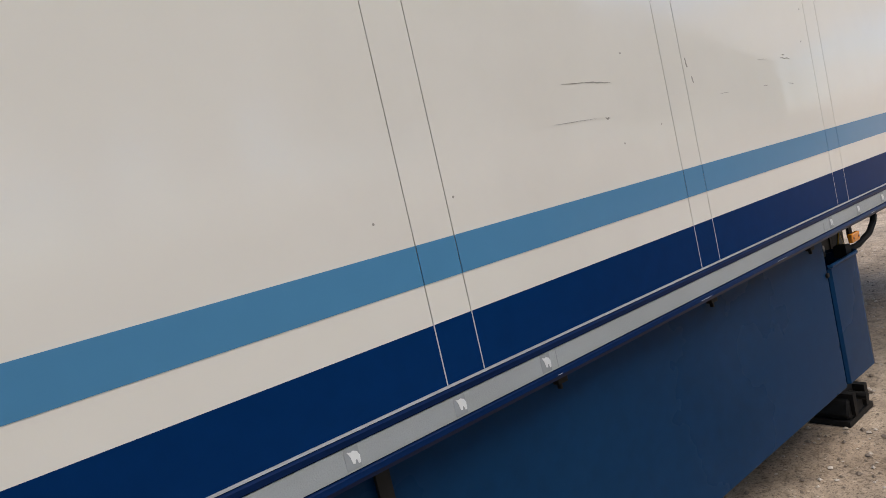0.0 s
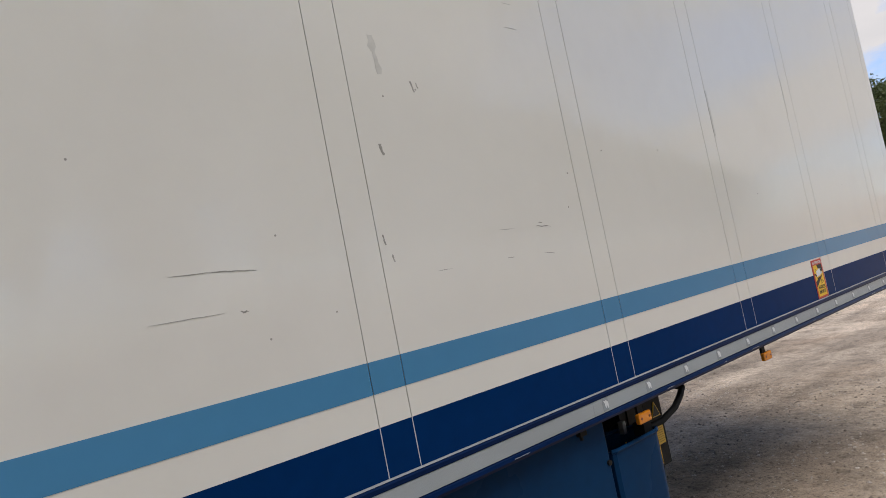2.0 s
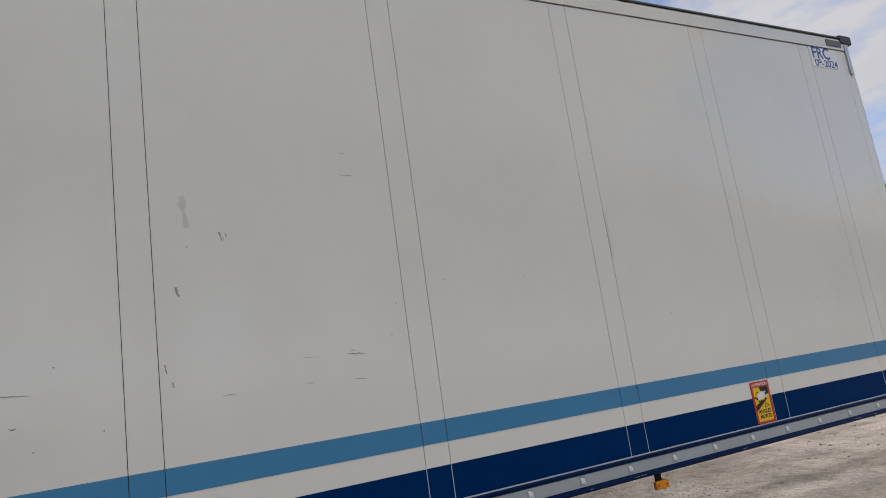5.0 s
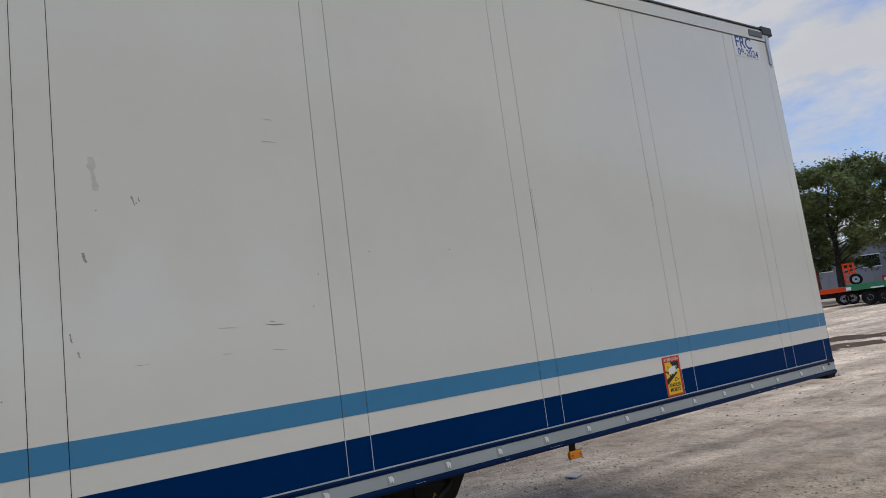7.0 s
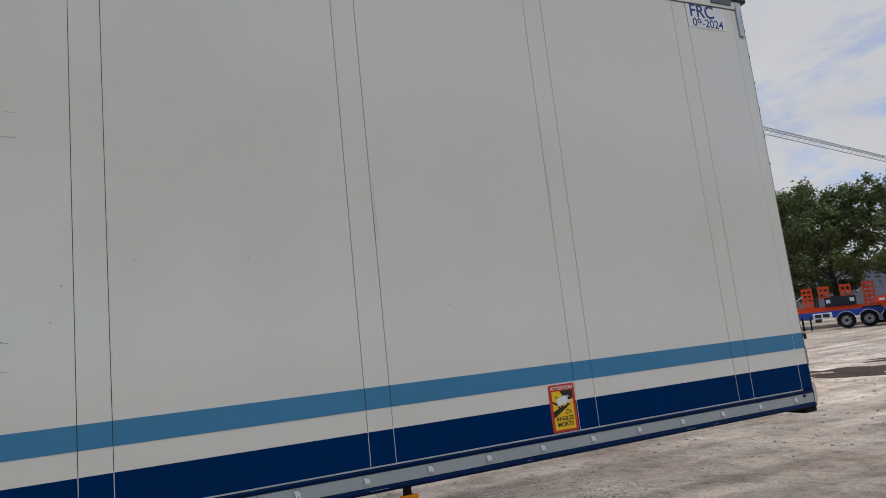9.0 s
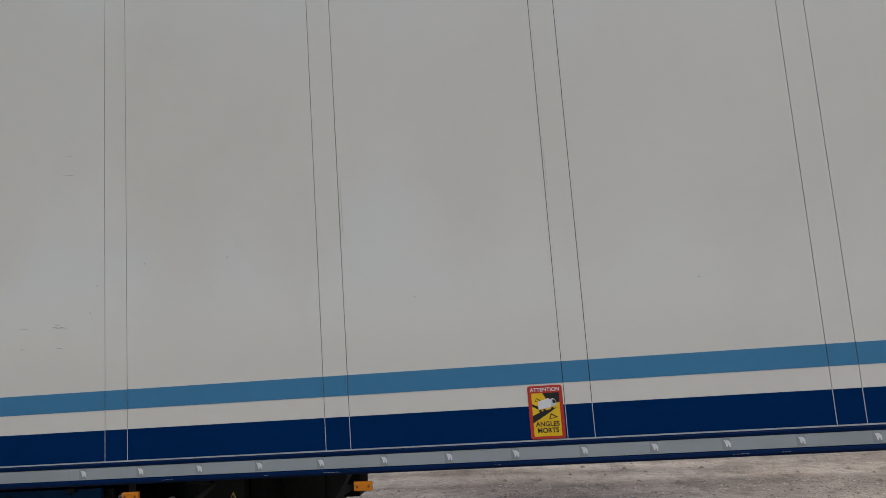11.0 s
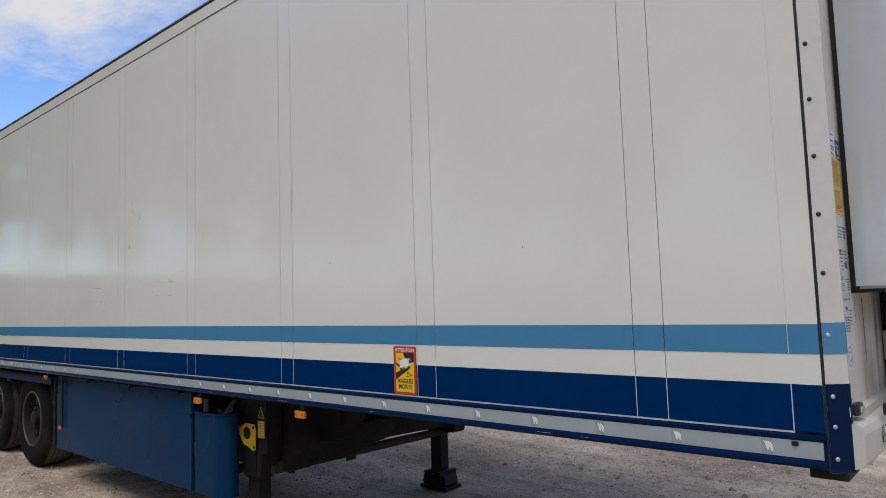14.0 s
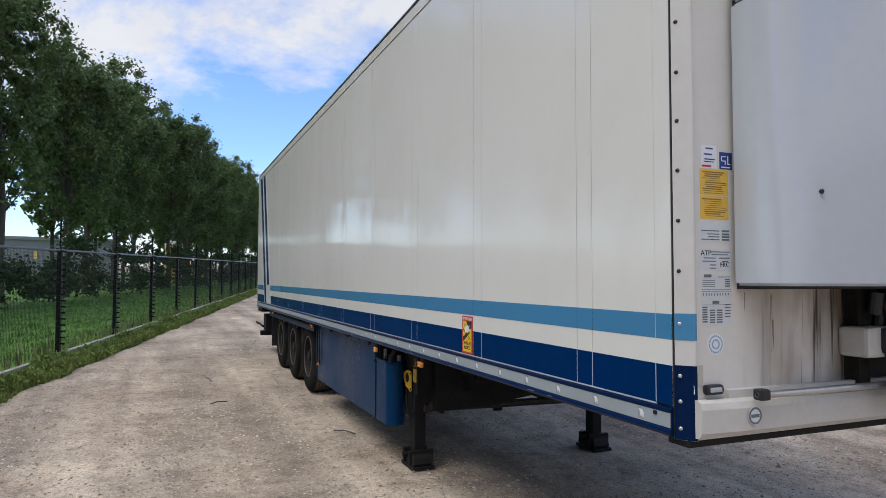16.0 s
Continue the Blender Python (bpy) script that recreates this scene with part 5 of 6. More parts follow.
def fence_bay(m):
    po = new("fence_post", post_mesh)
    po.parent = fence
    po.matrix_basis = m
    for dat, nam in ((spike_mesh, "insulator_strip"), (rail_mesh, "top_rail"), (wire_mesh, "wire_mesh")):
        o = new(nam, dat)
        o.parent = fence
        o.matrix_basis = m
        if nam == "insulator_strip":
            tagged(o, kind="stuff")


def mesh_of(bm, name, material):
    me = bpy.data.meshes.new(name)
    bm.to_mesh(me)
    bm.free()
    me.materials.append(material)
    return me


post_mesh = mesh_of(boxes((-0.05, 0.05, -0.04, 0.04, 0.0, 2.16), bevel=0.006), "fence_post", M_FENCE)
bm = bmesh.new()
for k in range(16):
    box(bm, -0.022, 0.022, -0.125, -0.035, 0.235 + 0.125 * k, 0.268 + 0.125 * k)
tube(bm, (0.0, 0.0, 2.1), (0.0, 0.0, 2.78), 0.015, seg=5)
for k in range(4):
    box(bm, -0.016, 0.016, -0.075, 0.0, 2.30 + 0.125 * k, 2.325 + 0.125 * k)
spike_mesh = mesh_of(bm, "insulators", M_FENCE)
rail_mesh = mesh_of(tubes(((0.0, 0, 2.15), (BAY, 0, 2.15), 0.022), seg=8), "top_rail", M_RAIL)
bm = bmesh.new()
for k in range(16):
    z = 0.25 + 0.125 * k
    box(bm, -0.0, BAY, -0.112, -0.108, z - 0.002, z + 0.002)
for k in range(int(BAY / 0.055)):
    x = 0.03 + 0.055 * k
    box(bm, x - 0.0010, x + 0.0010, -0.0015, 0.0015, 0.10, 2.13)
for k in range(38):
    z = 0.13 + 0.0525 * k
    box(bm, 0.0, BAY, -0.0030, -0.0010, z - 0.0010, z + 0.0010)
wire_mesh = mesh_of(bm, "wire_mesh", M_FENCE)
for k in range(-12, 24):
    p = F0 + FDIR * (BAY * k)
    fence_bay(Matrix.Translation(p) @ Matrix.Rotation(ang, 4, "Z"))
for k, z in ((-0.35, 2.03), (3.6, 1.98), (6.5, 2.02)):
    p = F0 + FDIR * (BAY * k) - FOUT * 0.04
    fs = new("fence_sign", mesh_of(boxes((-0.06, 0.06, -0.006, 0.006, -0.07, 0.07)), "fence_sign", M_SIGNY))
    fs.parent = fence
    tagged(fs, "small yellow warning sign on the wires")
    fs.matrix_basis = Matrix.Translation(p + Vector((0, 0, z))) @ Matrix.Rotation(ang, 4, "Z")


# ---- trees ----
def leaf_cloud(r, centres, count, size, squash=1.0):
    """Leaves as small bent quads round a set of clumps."""
    verts, faces = [], []
    for _ in range(count):
        c, rad = centres[r.randrange(len(centres))]
        d = Vector((r.gauss(0, 1), r.gauss(0, 1), r.gauss(0, 1)))
        d.normalize()
        q = rad * min(1.35, abs(r.gauss(0.0, 0.60)) + 0.12)
        p = c + Vector((d.x * q, d.y * q, d.z * q * squash))
        s = size * r.uniform(0.6, 1.35)
        n = (d * 0.6 + Vector((r.uniform(-1, 1), r.uniform(-1, 1), r.uniform(-0.4, 1.0)))).normalized()
        t = n.orthogonal().normalized()
        t.rotate(Matrix.Rotation(r.uniform(0, 6.28), 3, n))
        b = n.cross(t)
        i = len(verts)
        verts += [p - t * s * 0.6, p + b * s * 0.42 + n * s * 0.1, p + t * s * 0.75, p - b * s * 0.42 + n * s * 0.1]
        faces.append((i, i + 1, i + 2, i + 3))
    return [tuple(v) for v in verts], faces


def make_tree(name, label, seed, height, spread, base, leaf_mat, leaves, size, poplar):
    r = random.Random(seed)
    t = thing(name, label, "tree")
    bm = bmesh.new()
    pts = [Vector((0, 0, -0.1))]
    k = 6
    for i in range(1, k + 1):
        pts.append(Vector((r.uniform(-0.12, 0.12) * i * 0.5, r.uniform(-0.12, 0.12) * i * 0.5, height * 0.86 * i / k)))
    r0 = height * (0.0125 if poplar else 0.022)
    for i in range(k):
        tube(bm, pts[i], pts[i + 1], r0 * (1 - 0.85 * i / k), r0 * (1 - 0.85 * (i + 1) / k), seg=8)
    part("trunk", bm, M_BARK, t)
    limbs = bmesh.new()
    centres = []
    n_limb = 64 if poplar else 30
    for i in range(n_limb):
        u = i / (n_limb - 1)
        z = base + (height * 0.90 - base) * u
        a = i * 2.4 + r.uniform(-0.5, 0.5)
        if poplar:
            prof = spread * (0.42 + 0.66 * math.sin(math.pi * min(1.0, 0.16 + 0.74 * u))) * (1.0 if u < 0.6 else max(0.2, (1.12 - u) / 0.52)) * min(1.0, 0.62 + 2.0 * u)
            up = prof * r.uniform(1.0, 2.1)
        else:
            prof = spread * (0.45 + 0.65 * math.sin(math.pi * min(1.0, 0.12 + 0.84 * u)))
            up = prof * r.uniform(0.15, 0.7)
        ln = prof * r.uniform(0.62, 1.08)
        if poplar and u > 0.75:
            ln, up = ln * 0.7, up * 0.6
        ax = Vector((math.cos(a), math.sin(a), 0))
        zz = min(z, height * 0.84)
        trunk_p = pts[0].lerp(pts[-1], zz / (height * 0.86))
        tip = Vector((trunk_p.x, trunk_p.y, zz)) + ax * ln + Vector((0, 0, up))
        tip.z = min(tip.z, height - 0.2)
        tube(limbs, (trunk_p.x, trunk_p.y, zz), tip, r0 * (0.20 if poplar else 0.30) * (1.2 - u), r0 * 0.05, seg=5)
        foot = Vector((trunk_p.x, trunk_p.y, zz))
        rad = (0.40 if poplar else 0.62) * r.uniform(0.6, 1.3) * spread / (2.3 if poplar else 4.0)
        centres.append((tip, rad * (1.4 if poplar else 1.1)))
        for q, lift in ((r.uniform(0.3, 0.5), 1.15), (r.uniform(0.5, 0.7), 1.15), (r.uniform(0.75, 0.92), 1.1)):
            if u > 0.12 or r.random() < 0.6:
                centres.append((foot.lerp(tip, q) + Vector((r.uniform(-0.4, 0.4), r.uniform(-0.4, 0.4), r.uniform(-0.3, 0.4))), rad * lift))
        if poplar and u < 0.3 and r.random() < 0.25:
            centres.append((foot.lerp(tip, r.uniform(0.5, 0.9)) - Vector((0, 0, r.uniform(0.3, 1.0))), rad * 0.8))
    part("branchwork", limbs, M_BARK, t)
    verts, faces = leaf_cloud(r, centres, leaves, size)
    cr = new("crown", raw("crown", verts, faces, leaf_mat))
    cr.parent = t
    return t


rw = random.Random(17)
cents = []
for k in range(1500):
    s = -8 + 48 * rw.random() ** 1.7
    d = rw.uniform(-1.02, -0.21) + 0.12 * noise.noise((s * 0.9, 3.0, 0))
    tall = 0.5 + max(0.0, noise.noise((s * 0.8, d * 2.0, 1.0)) + 0.3)
    p = F0 + FDIR * s + FOUT * d
    cents.append((Vector((p.x, p.y, rw.uniform(0.03, 0.13) * tall)), rw.uniform(0.05, 0.15) * tall))
wv, wf = leaf_cloud(rw, cents, 30000, 0.052, 0.8)
tagged(new("leafy_weeds", raw("leafy_weeds", wv, wf, mat("weed_leaves", (0.17, 0.245, 0.056), 0.6, var=0.6, scale=1.6, fine=14, spec=0.3, thin=0.25))), "low leafy weeds in tufts by the kerb", "weeds", kind="stuff")

far_poplars = [make_tree("poplar_tree", "tall leafy poplar in a row behind the fence", 71 + k, 14.7 + 0.8 * k, 2.6, 4.3, M_LEAF, 5000, 0.40, True) for k in range(2)]
poplars = [make_tree("poplar_tree", "tall leafy poplar in a row behind the fence", 11 + k, 15.4 + 0.8 * k, 2.6, 3.5, M_LEAF, 36000, 0.155, True) for k in range(3)]
TREE0 = Vector((-31.0, -10.3, 0))
TDIR = Vector((-1, 0.30, 0)).normalized()
rt = random.Random(4)
spots = []
# k below -1: unseen trees added to darken reflections in the trailer wall
for k in list(range(-1, 19)) + list(range(-34, -1)):
    p = TREE0 + TDIR * (4.6 * k + rt.uniform(-0.6, 0.6)) + Vector((0, rt.uniform(-0.7, 0.7), 0))
    spots.append(p)
for k in range(4, 14):
    p = TREE0 + TDIR * (6.2 * k + 2.0 + rt.uniform(-1, 1)) + Vector((0, -6.5 + rt.uniform(-1, 1), 0))
    spots.append(p)
for i, p in enumerate(spots):
    m = Matrix.Translation(p) @ Matrix.Rotation(rt.uniform(0, 6.28), 4, "Z") @ Matrix.Diagonal((1, 1, 0.98 if i < 3 else 0.965 if i < 9 else 0.91, 1))
    if i < 3:
        poplars[i].matrix_basis = m
        tagged(poplars[i], group="poplar row")
    elif i < 20:
        copy_thing(poplars[i % 3], m)
    elif i < 22:
        far_poplars[i - 20].matrix_basis = m
        tagged(far_poplars[i - 20], group="poplar row")
    else:
        copy_thing(far_poplars[i % 2], m)

oaks = [make_tree("broadleaf_tree", "broad leafy tree at the far side of the yard", 31 + k, 12.3 + 0.9 * k, 4.2, 2.5, M_OAK, 24000, 0.165, False) for k in range(2)]
ro = random.Random(8)
ok_spots = []
for az, dist in ((13, 62), (17.5, 60), (22, 58), (26.5, 62), (30.5, 60), (34.5, 63), (38.5, 60), (43, 64), (15, 72), (20, 74), (28, 75), (36, 76), (48, 70), (54, 74), (60, 72)):
    a = radians(az)
    x, y = -4.7 + dist * math.cos(a), -3 + dist * math.sin(a)
    ok_spots.append(Vector((x, y, rise(x, y) - 0.1)))
for i, p in enumerate(ok_spots):
    m = Matrix.Translation(p) @ Matrix.Rotation(ro.uniform(0, 6.28), 4, "Z") @ Matrix.Diagonal((1.04, 1.04, 0.86 if i in (0, 1, 8) else 1.05, 1))
    if i < 2:
        oaks[i].matrix_basis = m
        tagged(oaks[i], group="yard trees")
    else:
        copy_thing(oaks[i % 2], m)

# hedge under the poplars
rh = random.Random(12)
cents = []
for k in range(360):
    s = k * 0.40 + rh.uniform(-0.5, 0.5)
    p = Vector((20.0, -23.5, 0)) + TDIR * s * 1.0 + Vector((0, rh.uniform(-1.2, 0.6), 0))
    p.z = rh.uniform(0.3, 1.75 if p.x > -36 else 3.2)
    cents.append((p, rh.uniform(0.5, 0.95)))
hv, hf = leaf_cloud(rh, cents, 60000, 0.16, 0.8)
tagged(new("hedge", raw("hedge", hv, hf, M_HEDGE)), "dark overgrown hedge under the poplars", "hedge", kind="stuff")


# ---- far buildings ----
def hall(name, label, x0, x1, y0, y1, h, material, turn=0.0, z=0.0, panes=0):
    t = thing(name, label, "building", m=Matrix.Translation(((x0 + x1) / 2, (y0 + y1) / 2, z)) @ Matrix.Rotation(radians(turn), 4, "Z"))
    w, d = (x1 - x0) / 2, (y1 - y0) / 2
    part("wall", boxes((-w, w, -d, d, -0.3, h)), material, t)
    part("roof", boxes((-w - 0.2, w + 0.2, -d - 0.2, d + 0.2, h, h + 0.35)), M_CLAD, t)
    bm = bmesh.new()
    k = int(2 * w / 1.2)
    for i in range(k):
        for sgn in (-1, 1):
            box(bm, -w + 1.2 * i, -w + 1.2 * i + 0.05, sgn * d - 0.03, sgn * d + 0.03, 0, h)
    part("cladding", bm, material, t)
    for i in range(panes):
        xx = -w + 1.0 + (2 * w - 2.0) * i / max(1, panes - 1)
        wi = part("window", boxes((xx - 0.9, xx + 0.9, -d - 0.05, -d + 0.05, h * 0.52, h * 0.75)), M_GLASS, t)
        for zf in (0.50, 0.75):
            part("window_bar", boxes((xx - 1.0, xx + 1.0, -d - 0.08, -d - 0.02, h * zf, h * (zf + 0.02))), M_CLADW, wi)
    return t


hall("warehouse", "low grey warehouse beyond the poplars", -120, -82, -40, -12, 4.6, M_CLAD, 16)
hall("warehouse", "low pale warehouse beyond the hedge", -78, -52, -38, -24, 3.4, M_CLADW, 16)
hall("office_building", "flat-roofed building shaded blue-grey behind the trees", 66, 100, 42, 58, 6.0, M_FARHALL, -52, rise(70, 50), 7)
hall("office_building", "low hall shaded blue-grey behind the trees", 78, 108, 14, 26, 5.0, M_FARHALL, -64, rise(80, 20), 5)


# ---- vehicles in the yard ----
def simple_wheel(parent, x, y, z, r, w, rim_mat=M_CLADW, out=-1):
    bm = bmesh.new()
    lathe(bm, [(0.0, r * 0.55), (0.0, r * 0.92), (w * 0.12, r), (w * 0.88, r), (w, r * 0.92), (w, r * 0.55), (0.0, r * 0.55)], (x, y - w / 2, z), "y", 28)
    wh = part("wheel", bm, M_RUBBER, parent)
    bm = bmesh.new()
    a = -w / 2 if out < 0 else w / 2
    lathe(bm, [(a * 1.02, r * 0.60), (a * 0.98, r * 0.56), (a * 0.55, r * 0.50), (a * 0.45, r * 0.28), (a * 0.7, r * 0.24), (a * 0.72, r * 0.0)], (x, y, z), "y", 24)
    part("rim", bm, rim_mat, wh, "", 40)
    bm = bmesh.new()
    for k in range(8):
        t = 2 * math.pi * k / 8 + 0.2
        tube(bm, (x + r * 0.42 * math.cos(t), y + a * 0.44, z + r * 0.42 * math.sin(t)), (x + r * 0.42 * math.cos(t), y + a * 0.535, z + r * 0.42 * math.sin(t)), r * 0.06, seg=8)
    part("hand_hole", bm, M_BLACK, wh)
    bm = bmesh.new()
    lathe(bm, [(a * 0.66, r * 0.20), (a * 0.86, r * 0.17), (a * 0.9, r * 0.08), (a * 0.9, 0.0)], (x, y, z), "y", 16)
    part("hub", bm, M_RIM, wh, "", 40)
    bm = bmesh.new()
    for k in range(10):
        t = 2 * math.pi * k / 10
        tube(bm, (x + r * 0.34 * math.cos(t), y + a * 0.40, z + r * 0.34 * math.sin(t)), (x + r * 0.34 * math.cos(t), y + a * 0.62, z + r * 0.34 * math.sin(t)), r * 0.045, seg=6)
    part("nut_ring", bm, M_ALU, wh)
    return wh


# white box trailer parked beyond the nose
M_CLEANW = mat("clean_white_panel", (0.78, 0.78, 0.77), 0.3, var=0.03, scale=0.6)
van = thing("white_box_truck", "white box truck parked across the yard", "truck", m=Matrix.Translation((1.74, 11.35, 0.01)))
part("box_body", boxes((-0.13, 9.5, 0.0, 2.5, 1.36, 4.12), bevel=0.04), M_CLEANW, van)
part("top_trim", boxes((-0.13, 9.5, -0.012, 0.03, 4.03, 4.13)), M_ALU, van)
part("floor_rail", boxes((-0.10, 9.5, -0.012, 0.02, 1.22, 1.36)), M_CLEANW, van)
part("rail_line", boxes((-0.11, 9.5, -0.016, -0.004, 1.375, 1.405)), M_PLASTIC, van, "dark line along the foot of the box")
part("chassis", boxes((-0.9, 9.4, 0.55, 0.75, 0.75, 1.22), (-0.9, 9.4, 1.75, 1.95, 0.75, 1.22), (0.1, 9.4, 0.1, 2.4, 1.05, 1.21)), M_BLACK, van)
for wx in (-0.44, 1.42, 6.1):
    simple_wheel(van, wx, 0.28, 0.59, 0.59, 0.36, M_STEELRIM)
for wx in (-0.44, 1.42):
    bm = bmesh.new()
    for k in range(14):
        a, a2 = math.pi * (0.02 + 0.96 * k / 14), math.pi * (0.02 + 0.96 * (k + 1) / 14)
        prism(bm, [(wx + 0.66 * math.cos(a), 0.58 + 0.66 * math.sin(a)), (wx + 0.69 * math.cos(a), 0.58 + 0.69 * math.sin(a)), (wx + 0.69 * math.cos(a2), 0.58 + 0.69 * math.sin(a2)), (wx + 0.66 * math.cos(a2), 0.58 + 0.66 * math.sin(a2))], "y", 0.06, 0.52)
    part("mudguard", bm, M_PLASTIC, van, "black plastic mudguard")
part("mud_flap", boxes((2.13, 2.15, 0.08, 0.5, 0.30, 0.75)), M_PLASTIC, van)
part("air_tank", tubes(((-0.9, 0.5, 0.75), (0.7, 0.5, 0.75), 0.22), seg=16), M_BLACK, van, "black air tank between the axles")
for d in ((-1.6, -0.95, 0.2, 2.3, 0.35, 1.2), (0.42, 0.78, 0.35, 2.2, 0.30, 1.1), (2.3, 5.3, 0.25, 2.3, 0.45, 1.15)):
    part("side_locker", boxes(d, bevel=0.03), M_BLACK, van, "black locker under the truck floor")
part("hanging_hook", tubes(((0.06, -0.05, 3.42), (0.06, 0.0, 3.42), 0.03), seg=8), M_PLASTIC, van)
bm = bmesh.new()
pipe(bm, [Vector((0.06, -0.02, 3.42)), Vector((0.07, -0.05, 3.22)), Vector((0.03, -0.05, 3.05)), Vector((0.11, -0.05, 2.72)), Vector((0.15, -0.05, 2.50)), Vector((0.11, -0.05, 2.47)), Vector((0.06, -0.05, 2.78)), Vector((0.09, -0.05, 3.10))], 0.014)
part("hanging_strap", bm, M_PLASTIC, van, "black strap hanging on the box side")


def across(az, dist):
    """A spot in the far yard with its x axis across the line of sight."""
    a = radians(az)
    x, y = -4.7 + dist * math.cos(a), -3.0 + dist * math.sin(a)
    return Matrix.Translation((x, y, rise(x, y))) @ Matrix.Rotation(a - math.pi / 2, 4, "Z")


def ramp(parent, x, y, z0, z1, w=0.72, thick=0.085):
    """An upright loading ramp: two cheeks, a middle bar and rungs."""
    bm = boxes((x - w / 2, x - w / 2 + 0.10, y, y + 0.14, z0, z1), (x + w / 2 - 0.10, x + w / 2, y, y + 0.14, z0, z1), (x - 0.05, x + 0.05, y + 0.01, y + 0.13, z0, z1))
    k = max(3, int((z1 - z0) / 0.26))
    for i in range(k):
        z = z0 + 0.05 + (z1 - z0 - 0.14) * i / (k - 1)
        box(bm, x - w / 2, x + w / 2, y + 0.02, y + 0.12, z - thick, z + thick)
    part("ramp", bm, M_ORANGE, parent, "upright loading ramp with thick rungs")


def axle_pair(t, xs, y, r, rim=M_STEELRIM, guard=True):
    for x in xs:
        for s in (-1, 1):
            simple_wheel(t, x, y * s, r, r, 0.32, rim, s)
        if guard:
            bm = bmesh.new()
            for k in range(8):
                a, a2 = math.pi * k / 8, math.pi * (k + 1) / 8
                p, q = r + 0.07, r + 0.11
                prism(bm, [(x + p * math.cos(a), r + p * math.sin(a)), (x + q * math.cos(a), r + q * math.sin(a)), (x + q * math.cos(a2), r + q * math.sin(a2)), (x + p * math.cos(a2), r + p * math.sin(a2))], "y", -y - 0.2, -y + 0.2)
            part("mudguard", bm, M_ALU, t)


# orange low loader, side on: neck, step, deck with wooden boards, two ramps
ll = thing("low_loader", "bright orange low loader with upright ramps and plank deck", "low loader", m=across(28.6, 53))
bm = bmesh.new()
prism(bm, [(-3.2, 1.42), (-3.2, 1.72), (-2.6, 1.86), (-0.75, 1.82), (-0.45, 1.60), (-0.30, 1.16), (4.5, 1.16), (4.5, 0.90), (-0.40, 0.86), (-0.55, 0.45), (-0.72, 0.45), (-0.80, 1.30), (-1.2, 1.46)], "y", -1.2, 1.2)
part("frame", bm, M_ORANGE, ll, "orange goose-neck frame")
part("deck", boxes((-0.2, 4.4, -1.22, 1.22, 1.165, 1.22)), mat("worn_deck_wood", (0.42, 0.20, 0.07), 0.8, var=0.25, scale=2, fine=30), ll, "brown wooden deck boards")
ramp(ll, 0.05, -1.1, 1.24, 2.75, thick=0.05)
ramp(ll, 2.35, -1.0, 1.45, 2.80, thick=0.05)
part("chassis", boxes((-0.2, 4.3, -0.7, 0.7, 0.55, 0.92)), M_BLACK, ll)
axle_pair(ll, (1.75, 2.25, 3.4), 1.0, 0.42, M_STEELRIM, False)
part("front_lamp", boxes((-2.95, -2.65, -1.22, -1.19, 1.55, 1.68)), M_PAPER, ll)
part("front_lamp", boxes((-2.5, -2.25, -1.22, -1.19, 1.58, 1.68)), M_PAPER, ll)
cart = thing("hand_cart", "small red hand cart standing on the sand", "cart", m=across(29.3, 46))
part("frame", boxes((-0.3, 0.3, -0.15, 0.15, 0.15, 0.38), (0.28, 0.32, -0.15, 0.15, 0.38, 0.85), bevel=0.02), M_RED, cart)
part("engine", boxes((-0.15, 0.15, -0.1, 0.1, 0.38, 0.55), bevel=0.03), M_PLASTIC, cart)
simple_wheel(cart, 0.2, 0.0, 0.17, 0.17, 0.36, M_PAPER)

# blue chassis with two axles, in front of the second loader
tc = thing("tractor_chassis", "blue truck chassis with three axles and steel mudguards", "truck", m=across(33.2, 54))
part("frame", boxes((-4.0, 1.4, -0.75, -0.45, 0.80, 1.24), (-4.0, 1.4, 0.45, 0.75, 0.80, 1.24), (-4.0, -3.8, -0.45, 0.45, 0.85, 1.2), (-0.4, -0.2, -0.45, 0.45, 0.85, 1.2)), M_TRUCKBLUE, tc, "blue frame rails")
part("tail_frame", boxes((1.4, 2.7, -0.5, -0.3, 0.85, 1.10), (1.4, 2.7, 0.3, 0.5, 0.85, 1.10), (2.6, 2.8, -1.1, 1.1, 0.50, 1.0)), M_RIM, tc)
part("tool_box", boxes((-2.75, -1.60, -1.1, -0.76, 0.76, 1.15)), M_PAPER, tc, "white side box")
part("box_door", boxes((-2.62, -2.25, -1.13, -1.09, 0.84, 1.06), (-2.15, -1.75, -1.13, -1.09, 0.84, 1.06)), M_PLASTIC, tc)
part("fifth_wheel", boxes((0.2, 1.3, -0.5, 0.5, 1.24, 1.36), bevel=0.03), M_PLASTIC, tc)
part("stand", boxes((-3.5, -3.38, -0.9, -0.75, 0.02, 0.95), (-3.0, -2.9, -0.9, -0.75, 0.0, 0.9)), M_BLACK, tc)
axle_pair(tc, (-0.80, 0.50, 1.80), 1.0, 0.52)

l2 = thing("low_loader", "bright orange loader with four raised ramps behind the blue chassis", "low loader", m=across(34.4, 58))
bm = bmesh.new()
prism(bm, [(-4.6, 1.30), (-4.2, 1.62), (-3.4, 1.86), (-2.8, 1.78), (-2.5, 1.5), (3.2, 1.45), (3.2, 1.15), (-4.6, 1.15)], "y", -1.2, 1.2)
part("frame", bm, M_ORANGE, l2, "orange bent frame")
ramp(l2, -1.95, -1.1, 1.5, 2.95)
ramp(l2, -0.85, -1.1, 2.1, 2.98)
ramp(l2, 0.55, -1.1, 2.1, 3.0)
